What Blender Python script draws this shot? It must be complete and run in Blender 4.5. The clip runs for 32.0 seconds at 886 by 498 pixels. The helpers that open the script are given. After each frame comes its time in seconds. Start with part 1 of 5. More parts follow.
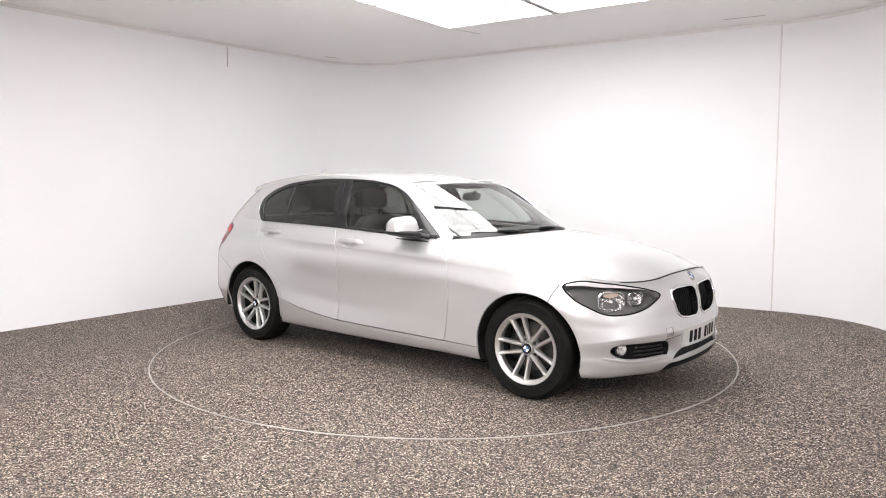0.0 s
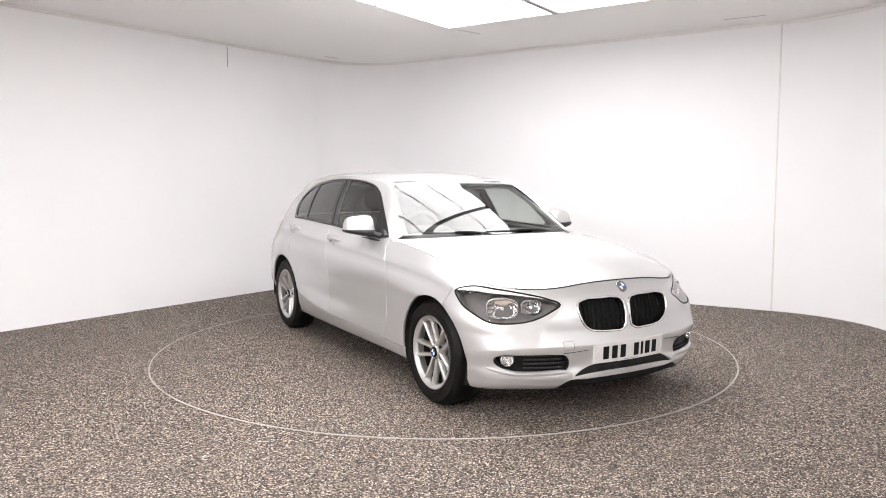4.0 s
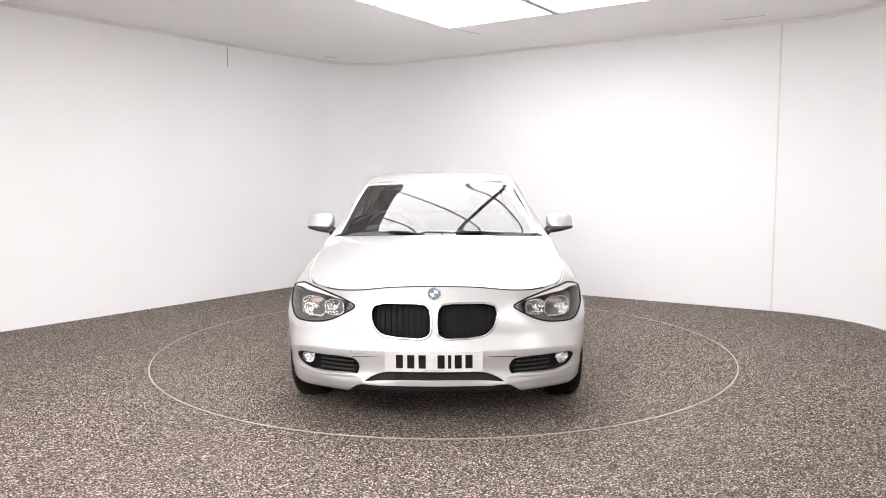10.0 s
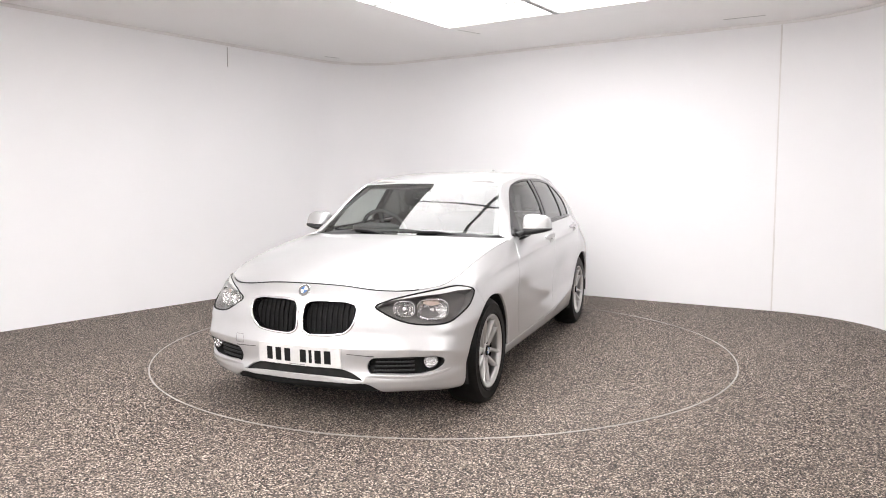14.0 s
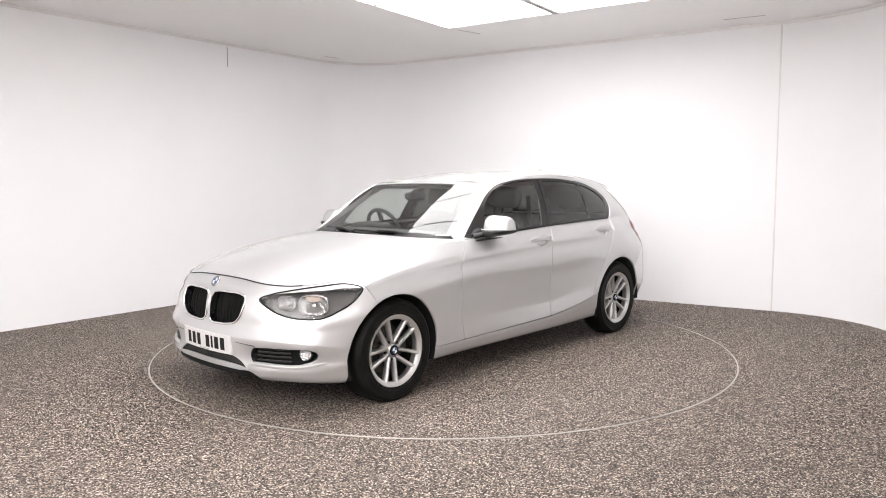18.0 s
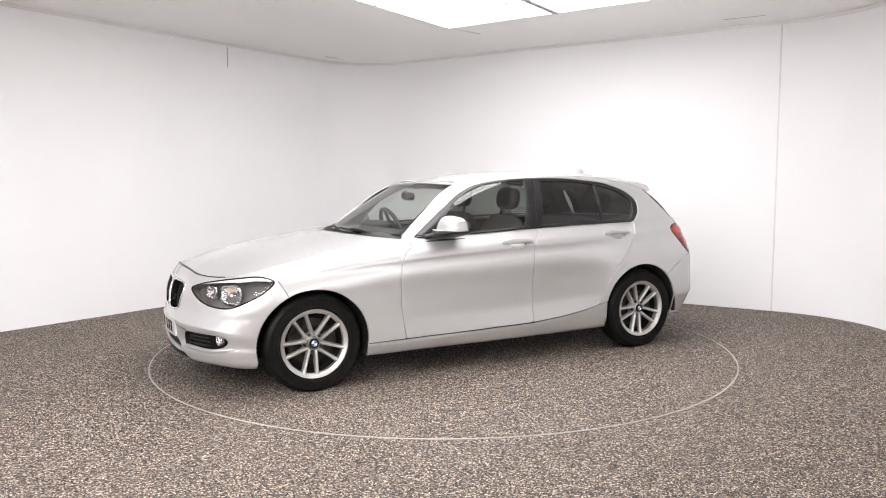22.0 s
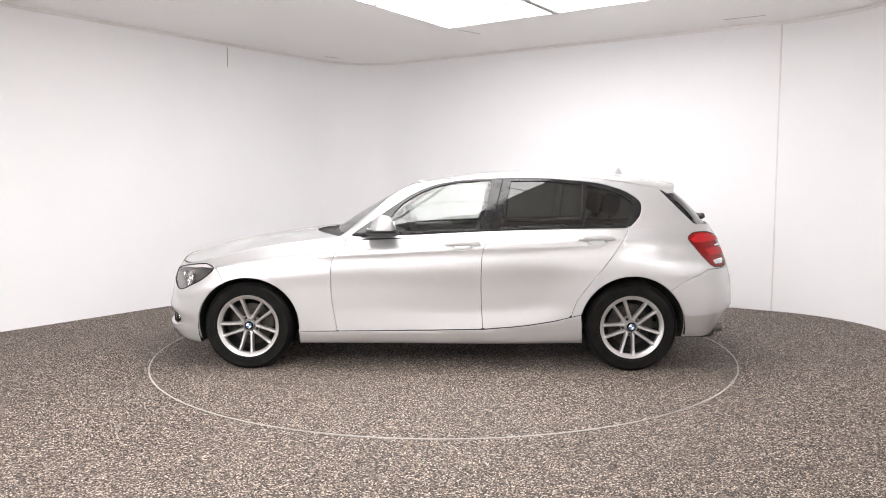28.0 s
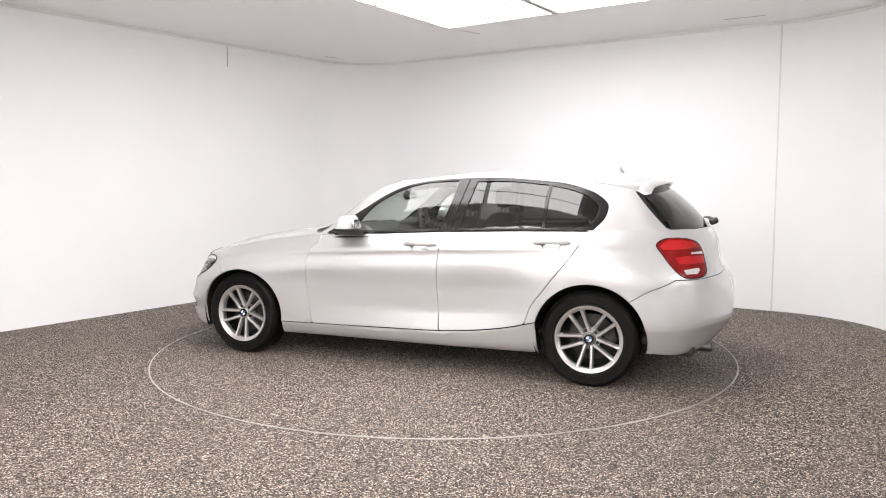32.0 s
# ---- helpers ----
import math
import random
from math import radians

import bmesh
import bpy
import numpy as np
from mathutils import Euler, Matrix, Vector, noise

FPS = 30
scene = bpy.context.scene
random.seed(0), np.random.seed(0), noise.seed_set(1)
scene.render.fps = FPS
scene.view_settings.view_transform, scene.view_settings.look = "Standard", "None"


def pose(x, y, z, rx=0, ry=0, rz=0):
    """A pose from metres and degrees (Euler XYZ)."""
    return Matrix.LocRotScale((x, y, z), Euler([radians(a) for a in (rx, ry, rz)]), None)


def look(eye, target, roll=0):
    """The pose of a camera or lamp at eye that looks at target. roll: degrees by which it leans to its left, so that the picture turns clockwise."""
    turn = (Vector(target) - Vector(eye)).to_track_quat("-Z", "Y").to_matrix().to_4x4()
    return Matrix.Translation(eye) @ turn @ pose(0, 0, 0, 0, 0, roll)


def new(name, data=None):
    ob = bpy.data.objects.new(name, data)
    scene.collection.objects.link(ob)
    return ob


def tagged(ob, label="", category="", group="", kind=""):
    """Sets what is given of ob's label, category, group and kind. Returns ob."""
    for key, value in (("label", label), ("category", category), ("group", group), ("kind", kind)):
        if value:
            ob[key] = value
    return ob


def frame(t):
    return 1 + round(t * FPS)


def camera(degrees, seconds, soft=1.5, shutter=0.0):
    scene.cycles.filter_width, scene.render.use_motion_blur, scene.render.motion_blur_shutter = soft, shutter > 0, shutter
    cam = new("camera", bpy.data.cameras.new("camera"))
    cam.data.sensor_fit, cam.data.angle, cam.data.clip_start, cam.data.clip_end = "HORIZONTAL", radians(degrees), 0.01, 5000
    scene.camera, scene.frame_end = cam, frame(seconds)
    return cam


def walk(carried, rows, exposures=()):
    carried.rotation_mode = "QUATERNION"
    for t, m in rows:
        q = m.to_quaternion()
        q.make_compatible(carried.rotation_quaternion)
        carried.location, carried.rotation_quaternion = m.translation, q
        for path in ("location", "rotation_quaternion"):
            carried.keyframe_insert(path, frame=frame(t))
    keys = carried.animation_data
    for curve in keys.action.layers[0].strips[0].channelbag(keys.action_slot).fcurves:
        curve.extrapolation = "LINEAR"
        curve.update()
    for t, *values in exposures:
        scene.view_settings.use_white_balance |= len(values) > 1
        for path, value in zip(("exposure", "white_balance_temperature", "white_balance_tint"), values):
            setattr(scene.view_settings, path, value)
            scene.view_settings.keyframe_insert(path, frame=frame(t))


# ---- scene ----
# ---------------- camera ----------------
cam = camera(61.77, 32.0, soft=1.0)
EYE = Vector((0.0, -5.946, 1.325))
AIM = EYE + Vector((-math.sin(radians(0.016)) * math.cos(radians(5.248)), math.cos(radians(0.016)) * math.cos(radians(5.248)), -math.sin(radians(5.248))))
walk(cam, [(0.0, look(EYE, AIM, -0.148)), (32.0, look(EYE, AIM, -0.148))])

# ---------------- world and exposure ----------------
world = bpy.data.worlds.new("world")
scene.world = world
world.use_nodes = True
world.node_tree.nodes["Background"].inputs[0].default_value = (1, 1, 1, 1)
world.node_tree.nodes["Background"].inputs[1].default_value = 0.0
scene.view_settings.exposure = 0.0
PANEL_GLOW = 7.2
# strengths of the two unseen fill panels added to brighten the near side
FILL_STRENGTH_RIGHT = 8.8
FILL_STRENGTH_LEFT = 9.2


# ---------------- small builders ----------------
def part(name, bm, mat, parent=None, label="", smooth=True, angle=40):
    """Links a bmesh (or a mesh) as one object under parent."""
    if isinstance(bm, bmesh.types.BMesh):
        me = bpy.data.meshes.new(name)
        bm.normal_update()
        for e in bm.edges:
            e.smooth = not (len(e.link_faces) == 2 and e.calc_face_angle(0) > radians(angle))
        for f in bm.faces:
            f.smooth = smooth
        bm.to_mesh(me)
        bm.free()
    else:
        me = bm
    if mat and not me.materials:
        me.materials.append(mat)
    ob = new(name, me)
    if parent:
        ob.parent = parent
    if label:
        ob["label"] = label
    return ob


def empty(name, m=None):
    ob = new(name)
    ob.empty_display_size = 0.1
    if m is not None:
        ob.matrix_basis = m
    return ob


def add_box(bm, lo, hi, bevel=0.0, m=None):
    r = bmesh.ops.create_cube(bm, size=1.0)
    vs = r["verts"]
    c = [(a + b) / 2 for a, b in zip(lo, hi)]
    for v in vs:
        v.co = Vector([c[k] + v.co[k] * (hi[k] - lo[k]) for k in range(3)])
    if bevel:
        es = list({e for v in vs for e in v.link_edges})
        vs = bmesh.ops.bevel(bm, geom=es, offset=bevel, segments=2, affect="EDGES", profile=0.5)["verts"]
    if m is not None:
        bmesh.ops.transform(bm, matrix=m, verts=list(vs))
    return bm


def box(lo, hi, bevel=0.0, m=None):
    return add_box(bmesh.new(), lo, hi, bevel, m)


def add_lathe(bm, profile, n=48, m=None, closed=False):
    """Turns (radius, height) pairs about z."""
    rings = []
    for r, z in profile:
        if r < 1e-6:
            rings.append([bm.verts.new((0, 0, z))])
        else:
            rings.append([bm.verts.new((r * math.cos(2 * math.pi * k / n), r * math.sin(2 * math.pi * k / n), z)) for k in range(n)])
    pairs = list(zip(rings, rings[1:]))
    if closed:
        pairs.append((rings[-1], rings[0]))
    for a, b in pairs:
        for k in range(n):
            q = [a[k % len(a)], a[(k + 1) % len(a)], b[(k + 1) % len(b)], b[k % len(b)]]
            q = list(dict.fromkeys(q))
            if len(q) > 2:
                bm.faces.new(q)
    if m is not None:
        bmesh.ops.transform(bm, matrix=m, verts=[v for r in rings for v in r])
    return bm


def lathe(profile, n=48, m=None, closed=False):
    return add_lathe(bmesh.new(), profile, n, m, closed)


def add_tube(bm, pts, radius, n=8, flat=1.0, caps=True):
    """A tube along points; flat squeezes it."""
    pts = [Vector(p) for p in pts]
    rings = []
    for i, p in enumerate(pts):
        d = (pts[min(i + 1, len(pts) - 1)] - pts[max(i - 1, 0)]).normalized()
        side = d.cross(Vector((0, 0, 1)))
        side = side.normalized() if side.length > 1e-4 else Vector((1, 0, 0))
        up = side.cross(d)
        r = radius[i] if isinstance(radius, (list, tuple)) else radius
        rings.append([bm.verts.new(p + side * r * math.cos(2 * math.pi * k / n) + up * r * flat * math.sin(2 * math.pi * k / n)) for k in range(n)])
    for a, b in zip(rings, rings[1:]):
        for k in range(n):
            bm.faces.new((a[k], a[(k + 1) % n], b[(k + 1) % n], b[k]))
    if caps:
        bm.faces.new(rings[0][::-1])
        bm.faces.new(rings[-1])
    return bm


def tube(pts, radius, n=8, flat=1.0, caps=True):
    return add_tube(bmesh.new(), pts, radius, n, flat, caps)


def blob(size, power=2.6, nu=28, nv=16):
    """A rounded box-like solid (superellipsoid) of that size."""
    def sp(a, e):
        return math.copysign(abs(a) ** (2 / e), a)
    bm = bmesh.new()
    rings = []
    for j in range(1, nv):
        ph = -math.pi / 2 + math.pi * j / nv
        rings.append([bm.verts.new((size[0] / 2 * sp(math.cos(ph), power) * sp(math.cos(2 * math.pi * k / nu), power), size[1] / 2 * sp(math.cos(ph), power) * sp(math.sin(2 * math.pi * k / nu), power), size[2] / 2 * sp(math.sin(ph), power))) for k in range(nu)])
    lo, hi = bm.verts.new((0, 0, -size[2] / 2)), bm.verts.new((0, 0, size[2] / 2))
    for a, b in zip(rings, rings[1:]):
        for k in range(nu):
            bm.faces.new((a[k], a[(k + 1) % nu], b[(k + 1) % nu], b[k]))
    for k in range(nu):
        bm.faces.new((lo, rings[0][(k + 1) % nu], rings[0][k]))
        bm.faces.new((hi, rings[-1][k], rings[-1][(k + 1) % nu]))
    return bm


def moved(bm, m):
    bmesh.ops.transform(bm, matrix=m, verts=bm.verts[:])
    return bm


# ---------------- materials ----------------
def material(name, colour, rough=0.5, metal=0.0, **more):
    mat = bpy.data.materials.new(name)
    mat.use_nodes = True
    b = mat.node_tree.nodes["Principled BSDF"]
    b.inputs["Base Color"].default_value = (*colour, 1)
    b.inputs["Roughness"].default_value = rough
    b.inputs["Metallic"].default_value = metal
    for k, v in more.items():
        b.inputs[k.replace("_", " ")].default_value = v
    return mat


def link(mat, a, out, b, inp):
    mat.node_tree.links.new(a.outputs[out], b.inputs[inp])


def node(mat, kind, **values):
    n = mat.node_tree.nodes.new(kind)
    for k, v in values.items():
        n.inputs[k.replace("_", " ")].default_value = v
    return n


def mottle(mat, colours, scale, detail=3.0, bump=0.0, bump_scale=None, distance=0.002, rough=None):
    """Colour drifting between two tones with noise, and fine relief."""
    b = mat.node_tree.nodes["Principled BSDF"]
    tc = node(mat, "ShaderNodeTexCoord")
    n = node(mat, "ShaderNodeTexNoise", Scale=scale, Detail=detail)
    link(mat, tc, "Object", n, "Vector")
    ramp = node(mat, "ShaderNodeValToRGB")
    ramp.color_ramp.elements[0].position, ramp.color_ramp.elements[1].position = 0.3, 0.7
    ramp.color_ramp.elements[0].color, ramp.color_ramp.elements[1].color = (*colours[0], 1), (*colours[1], 1)
    link(mat, n, "Fac", ramp, "Fac")
    link(mat, ramp, "Color", b, "Base Color")
    if rough:
        r = node(mat, "ShaderNodeMapRange", To_Min=rough[0], To_Max=rough[1])
        link(mat, n, "Fac", r, "Value")
        link(mat, r, "Result", b, "Roughness")
    if bump:
        n2 = node(mat, "ShaderNodeTexNoise", Scale=bump_scale or scale * 20, Detail=2.0)
        link(mat, tc, "Object", n2, "Vector")
        bp = node(mat, "ShaderNodeBump", Strength=bump, Distance=distance)
        link(mat, n2, "Fac", bp, "Height")
        link(mat, bp, "Normal", b, "Normal")
    return mat


def carpet_material():
    """Grey speckled stone carpet: small chips of black, grey, buff and white."""
    mat = material("stone_carpet", (0.2, 0.19, 0.18), 0.75)
    b = mat.node_tree.nodes["Principled BSDF"]
    tc = node(mat, "ShaderNodeTexCoord")
    v = node(mat, "ShaderNodeTexVoronoi", Scale=165.0, Randomness=1.0)
    link(mat, tc, "Object", v, "Vector")
    sep = node(mat, "ShaderNodeSeparateColor")
    link(mat, v, "Color", sep, "Color")
    ramp = node(mat, "ShaderNodeValToRGB")
    ramp.color_ramp.interpolation = "CONSTANT"
    els = ramp.color_ramp.elements
    tones = [(0.0, (0.0074, 0.0057, 0.0048)), (0.26, (0.0294, 0.023, 0.0193)), (0.42, (0.0818, 0.0637, 0.0521)), (0.59, (0.1721, 0.1358, 0.1097)), (0.76, (0.3069, 0.2511, 0.2065)), (0.91, (0.5766, 0.4976, 0.4278))]
    els[0].position, els[0].color = tones[0][0], (*tones[0][1], 1)
    els[1].position, els[1].color = tones[1][0], (*tones[1][1], 1)
    for pos, col in tones[2:]:
        e = els.new(pos)
        e.color = (*col, 1)
    link(mat, sep, "Red", ramp, "Fac")
    hue = node(mat, "ShaderNodeHueSaturation", Saturation=1.0, Value=1.0)
    link(mat, ramp, "Color", hue, "Color")
    big = node(mat, "ShaderNodeTexNoise", Scale=1.3, Detail=2.0)
    link(mat, tc, "Object", big, "Vector")
    mr = node(mat, "ShaderNodeMapRange", To_Min=0.88, To_Max=1.14)
    link(mat, big, "Fac", mr, "Value")
    link(mat, mr, "Result", hue, "Value")
    link(mat, hue, "Color", b, "Base Color")
    bp = node(mat, "ShaderNodeBump", Strength=0.6, Distance=0.004)
    link(mat, v, "Distance", bp, "Height")
    bp.invert = True
    link(mat, bp, "Normal", b, "Normal")
    return mat


def paint_material():
    mat = material("silver_paint", (0.56, 0.562, 0.566), 0.40, 0.62, Coat_Weight=1.0, Coat_Roughness=0.02)
    mottle(mat, ((0.54, 0.542, 0.547), (0.58, 0.582, 0.586)), 900.0, 1.0, 0.05, 2600.0, 0.0004)
    return mat


def glass_material(name, tint, face=0.085, rough=0.0):
    """Thin pane: see-through with a tint, and a mirror-like gloss that grows towards grazing angles, alike from both sides."""
    mat = bpy.data.materials.new(name)
    mat.use_nodes = True
    nt = mat.node_tree
    nt.nodes.remove(nt.nodes["Principled BSDF"])
    out = nt.nodes["Material Output"]
    clear = node(mat, "ShaderNodeBsdfTransparent", Color=(*tint, 1))
    gloss = node(mat, "ShaderNodeBsdfGlossy", Roughness=rough)
    lw = node(mat, "ShaderNodeLayerWeight", Blend=0.5)
    power = node(mat, "ShaderNodeMath")
    power.operation = "POWER"
    power.inputs[1].default_value = 4.0
    link(mat, lw, "Facing", power, 0)
    mr = node(mat, "ShaderNodeMapRange", To_Min=face, To_Max=1.0)
    link(mat, power, "Value", mr, "Value")
    mix = node(mat, "ShaderNodeMixShader")
    link(mat, mr, "Result", mix, "Fac")
    nt.links.new(clear.outputs[0], mix.inputs[1])
    nt.links.new(gloss.outputs[0], mix.inputs[2])
    link(mat, mix, "Shader", out, "Surface")
    return mat


def glow_material(name, colour, strength):
    mat = bpy.data.materials.new(name)
    mat.use_nodes = True
    b = mat.node_tree.nodes["Principled BSDF"]
    b.inputs["Base Color"].default_value = (0.9, 0.9, 0.9, 1)
    b.inputs["Emission Color"].default_value = (*colour, 1)
    b.inputs["Emission Strength"].default_value = strength
    return mat


WALL = mottle(material("white_wall_board", (0.92, 0.918, 0.932), 0.5), ((0.908, 0.907, 0.921), (0.93, 0.928, 0.942)), 0.8, 4.0, 0.05, 60.0, 0.001, rough=(0.42, 0.55))
CEILING = mottle(material("white_ceiling_paint", (0.935, 0.925, 0.92), 0.6), ((0.925, 0.915, 0.91), (0.945, 0.935, 0.93)), 0.9, 3.0, 0.06, 50.0, 0.001)
TRIM = mottle(material("white_seam_trim", (0.8, 0.78, 0.77), 0.4), ((0.76, 0.74, 0.73), (0.84, 0.82, 0.81)), 4.0)
CARPET = carpet_material()
RING = mottle(material("pale_edge_trim", (0.34, 0.32, 0.3), 0.5), ((0.22, 0.205, 0.19), (0.46, 0.44, 0.41)), 1.2, rough=(0.3, 0.5))
PAINT = paint_material()
BLACK = mottle(material("black_plastic", (0.02, 0.02, 0.021), 0.5, Specular_IOR_Level=0.3), ((0.016, 0.016, 0.017), (0.026, 0.026, 0.027)), 40.0, rough=(0.42, 0.6))
GLOSSBLACK = mottle(material("gloss_black_trim", (0.012, 0.012, 0.013), 0.12), ((0.010, 0.010, 0.011), (0.016, 0.016, 0.017)), 25.0, rough=(0.1, 0.16))
LINER = mottle(material("wheel_arch_liner", (0.012, 0.012, 0.012), 0.9), ((0.008, 0.008, 0.008), (0.02, 0.019, 0.018)), 18.0)
RUBBER = mottle(material("tyre_rubber", (0.012, 0.0115, 0.011), 0.5, Specular_IOR_Level=0.13), ((0.004, 0.0038, 0.0036), (0.010, 0.0095, 0.009)), 14.0, rough=(0.32, 0.6))
ALLOY = mottle(material("silver_alloy", (0.54, 0.532, 0.524), 0.36, 0.8, Coat_Weight=0.5), ((0.51, 0.503, 0.496), (0.57, 0.562, 0.554)), 12.0, rough=(0.3, 0.42))
DARKMETAL = mottle(material("brake_disc_metal", (0.05, 0.045, 0.042), 0.6, 0.5), ((0.03, 0.027, 0.025), (0.075, 0.066, 0.06)), 30.0)
MIRRORMETAL = mottle(material("lamp_reflector", (0.8, 0.8, 0.8), 0.15, 0.95), ((0.62, 0.62, 0.62), (0.9, 0.9, 0.9)), 90.0, bump=0.9, bump_scale=70.0, distance=0.02, rough=(0.08, 0.3))
STEEL = mottle(material("dull_steel", (0.16, 0.152, 0.145), 0.4, 0.8), ((0.12, 0.114, 0.108), (0.2, 0.19, 0.18)), 30.0)
CHROME = mottle(material("chrome", (0.66, 0.66, 0.66), 0.08, 1.0), ((0.62, 0.62, 0.62), (0.7, 0.7, 0.7)), 20.0, rough=(0.05, 0.12))
LAMPGREY = mottle(material("lamp_bezel_grey", (0.155, 0.15, 0.147), 0.3), ((0.135, 0.131, 0.128), (0.175, 0.169, 0.165)), 20.0)
BROW = mottle(material("pale_lamp_trim", (0.62, 0.615, 0.61), 0.3, 0.2, Coat_Weight=0.6), ((0.60, 0.595, 0.59), (0.65, 0.645, 0.64)), 30.0)
AMBER = mottle(material("amber_lens", (0.5, 0.36, 0.28), 0.2), ((0.46, 0.37, 0.31), (0.54, 0.44, 0.38)), 40.0)
REDLENS = mottle(material("red_lens", (0.3, 0.007, 0.007), 0.2, Specular_IOR_Level=0.25, Coat_Weight=0.15), ((0.16, 0.004, 0.004), (0.24, 0.007, 0.006)), 15.0)
REDBRIGHT = mottle(material("bright_red_lens", (0.5, 0.014, 0.02), 0.25, Specular_IOR_Level=0.25, Coat_Weight=0.15), ((0.38, 0.010, 0.012), (0.47, 0.014, 0.017)), 15.0)
CLEARLENS = mottle(material("white_lens", (0.6, 0.58, 0.58), 0.2), ((0.55, 0.53, 0.53), (0.66, 0.64, 0.64)), 60.0)
PLATE = mottle(material("white_plate", (0.62, 0.61, 0.6), 0.3), ((0.59, 0.58, 0.57), (0.65, 0.64, 0.63)), 20.0)
INK = mottle(material("black_ink", (0.012, 0.012, 0.012), 0.6, Specular_IOR_Level=0.15), ((0.006, 0.006, 0.006), (0.012, 0.012, 0.012)), 50.0)
BLUE = mottle(material("blue_enamel", (0.1, 0.2, 0.42), 0.15), ((0.08, 0.17, 0.38), (0.12, 0.23, 0.46)), 50.0)
WHITE = mottle(material("white_enamel", (0.82, 0.82, 0.82), 0.15), ((0.8, 0.8, 0.8), (0.85, 0.85, 0.85)), 50.0)
FABRIC = mottle(material("dark_seat_fabric", (0.035, 0.034, 0.034), 0.9), ((0.026, 0.025, 0.025), (0.048, 0.046, 0.046)), 30.0, bump=0.3, bump_scale=500.0)
DASH = mottle(material("dark_dashboard", (0.03, 0.03, 0.031), 0.7), ((0.024, 0.024, 0.025), (0.038, 0.038, 0.039)), 30.0, bump=0.2, bump_scale=400.0)
HEADLINER = mottle(material("grey_headliner", (0.42, 0.41, 0.4), 0.9), ((0.39, 0.38, 0.37), (0.45, 0.44, 0.43)), 20.0)
GLASS = glass_material("clear_car_glass", (0.86, 0.905, 0.88), 0.105)
DOORGLASS = glass_material("front_door_glass", (0.79, 0.84, 0.815), 0.09)
TINTED = glass_material("tinted_car_glass", (0.18, 0.19, 0.18))
DARKGLASS = glass_material("dark_rear_glass", (0.06, 0.062, 0.06))
LENS = glass_material("clear_lamp_lens", (0.95, 0.95, 0.95), 0.015)
GLOW = glow_material("light_panel", (1.0, 0.972, 0.970), PANEL_GLOW)
# glow of the two added fill panels
GLOW_FILL_RIGHT = glow_material("added_fill_panel_right", (1.0, 0.972, 0.970), FILL_STRENGTH_RIGHT)
GLOW_FILL_LEFT = glow_material("added_fill_panel_left", (1.0, 0.972, 0.970), FILL_STRENGTH_LEFT)
# ---------------- the booth ----------------
CEIL = 2.88


def arc(c, r, a0, a1, n):
    return [(c[0] + r * math.cos(radians(a0 + (a1 - a0) * k / n)), c[1] + r * math.sin(radians(a0 + (a1 - a0) * k / n))) for k in range(n + 1)]


LEFT_DIR = Vector((math.cos(radians(54.0)), math.sin(radians(54.0))))
RIGHT_DIR = Vector((math.cos(radians(-32.6)), math.sin(radians(-32.6))))
CORNER = Vector((-1.16, 4.34))
TANGENT = 0.78
A = CORNER - LEFT_DIR * TANGENT
B = CORNER + RIGHT_DIR * TANGENT
bend = TANGENT / math.tan(radians((54.0 + 32.6) / 2))
C1 = A + Vector((LEFT_DIR.y, -LEFT_DIR.x)) * bend
S2 = Vector((3.35, 1.49))
R2 = 1.2
C2 = S2 - Vector((-RIGHT_DIR.y, RIGHT_DIR.x)) * R2
ROUND1 = arc(C1, bend, 144.0, 57.4, 14)
ROUND2 = arc(C2, R2, 57.4, -4.0, 14)
LEFT_END = A - LEFT_DIR * 4.3
ROUND3 = [(LEFT_END.x, LEFT_END.y)] + arc((LEFT_END.x + 1.2 * LEFT_DIR.y, LEFT_END.y - 1.2 * LEFT_DIR.x), 1.2, 144.0, 180.0, 6)
BACK = -8.6
right_foot = (ROUND2[-1][0] - 0.05, -1.7)
WIDE = 5.2


def wall(name, line, label):
    """A standing wall, 80 mm thick, along a plan line whose room side lies to its right."""
    bm = bmesh.new()
    rows = []
    for i, q in enumerate(line):
        a, b = Vector(line[max(i - 1, 0)]), Vector(line[min(i + 1, len(line) - 1)])
        d = (b - a).normalized()
        n = Vector((-d.y, d.x)) * 0.08
        rows.append([bm.verts.new((q[0], q[1], 0)), bm.verts.new((q[0], q[1], CEIL)), bm.verts.new((q[0] + n.x, q[1] + n.y, CEIL)), bm.verts.new((q[0] + n.x, q[1] + n.y, 0))])
    for a, b in zip(rows, rows[1:]):
        for k in range(4):
            bm.faces.new((a[k], b[k], b[(k + 1) % 4], a[(k + 1) % 4]))
    bm.faces.new(rows[0][::-1])
    bm.faces.new(rows[-1])
    bmesh.ops.recalc_face_normals(bm, faces=bm.faces[:])
    return tagged(part(name, bm, WALL), label, "wall", kind="structure")


wall("wall_west", [ROUND3[0], tuple(A)], "smooth white boarded booth wall with faint joints")
wall("wall_corner", ROUND1, "curved white corner panel of the booth")
wall("wall_north", [tuple(B), tuple(S2)], "smooth white boarded booth wall with slim joints")
wall("wall_east", ROUND2 + [right_foot], "curved white booth wall sweeping on out of view")
# these two walls add an unseen dim bay that darkens the car's reflections
wall("wall_unseen_return", [right_foot, (WIDE, -1.7)], "plain white return wall, added out of view to dim reflections")
wall("wall_unseen_far", [(WIDE, -1.7), (WIDE, BACK)], "plain white wall of the added dim bay, out of view")
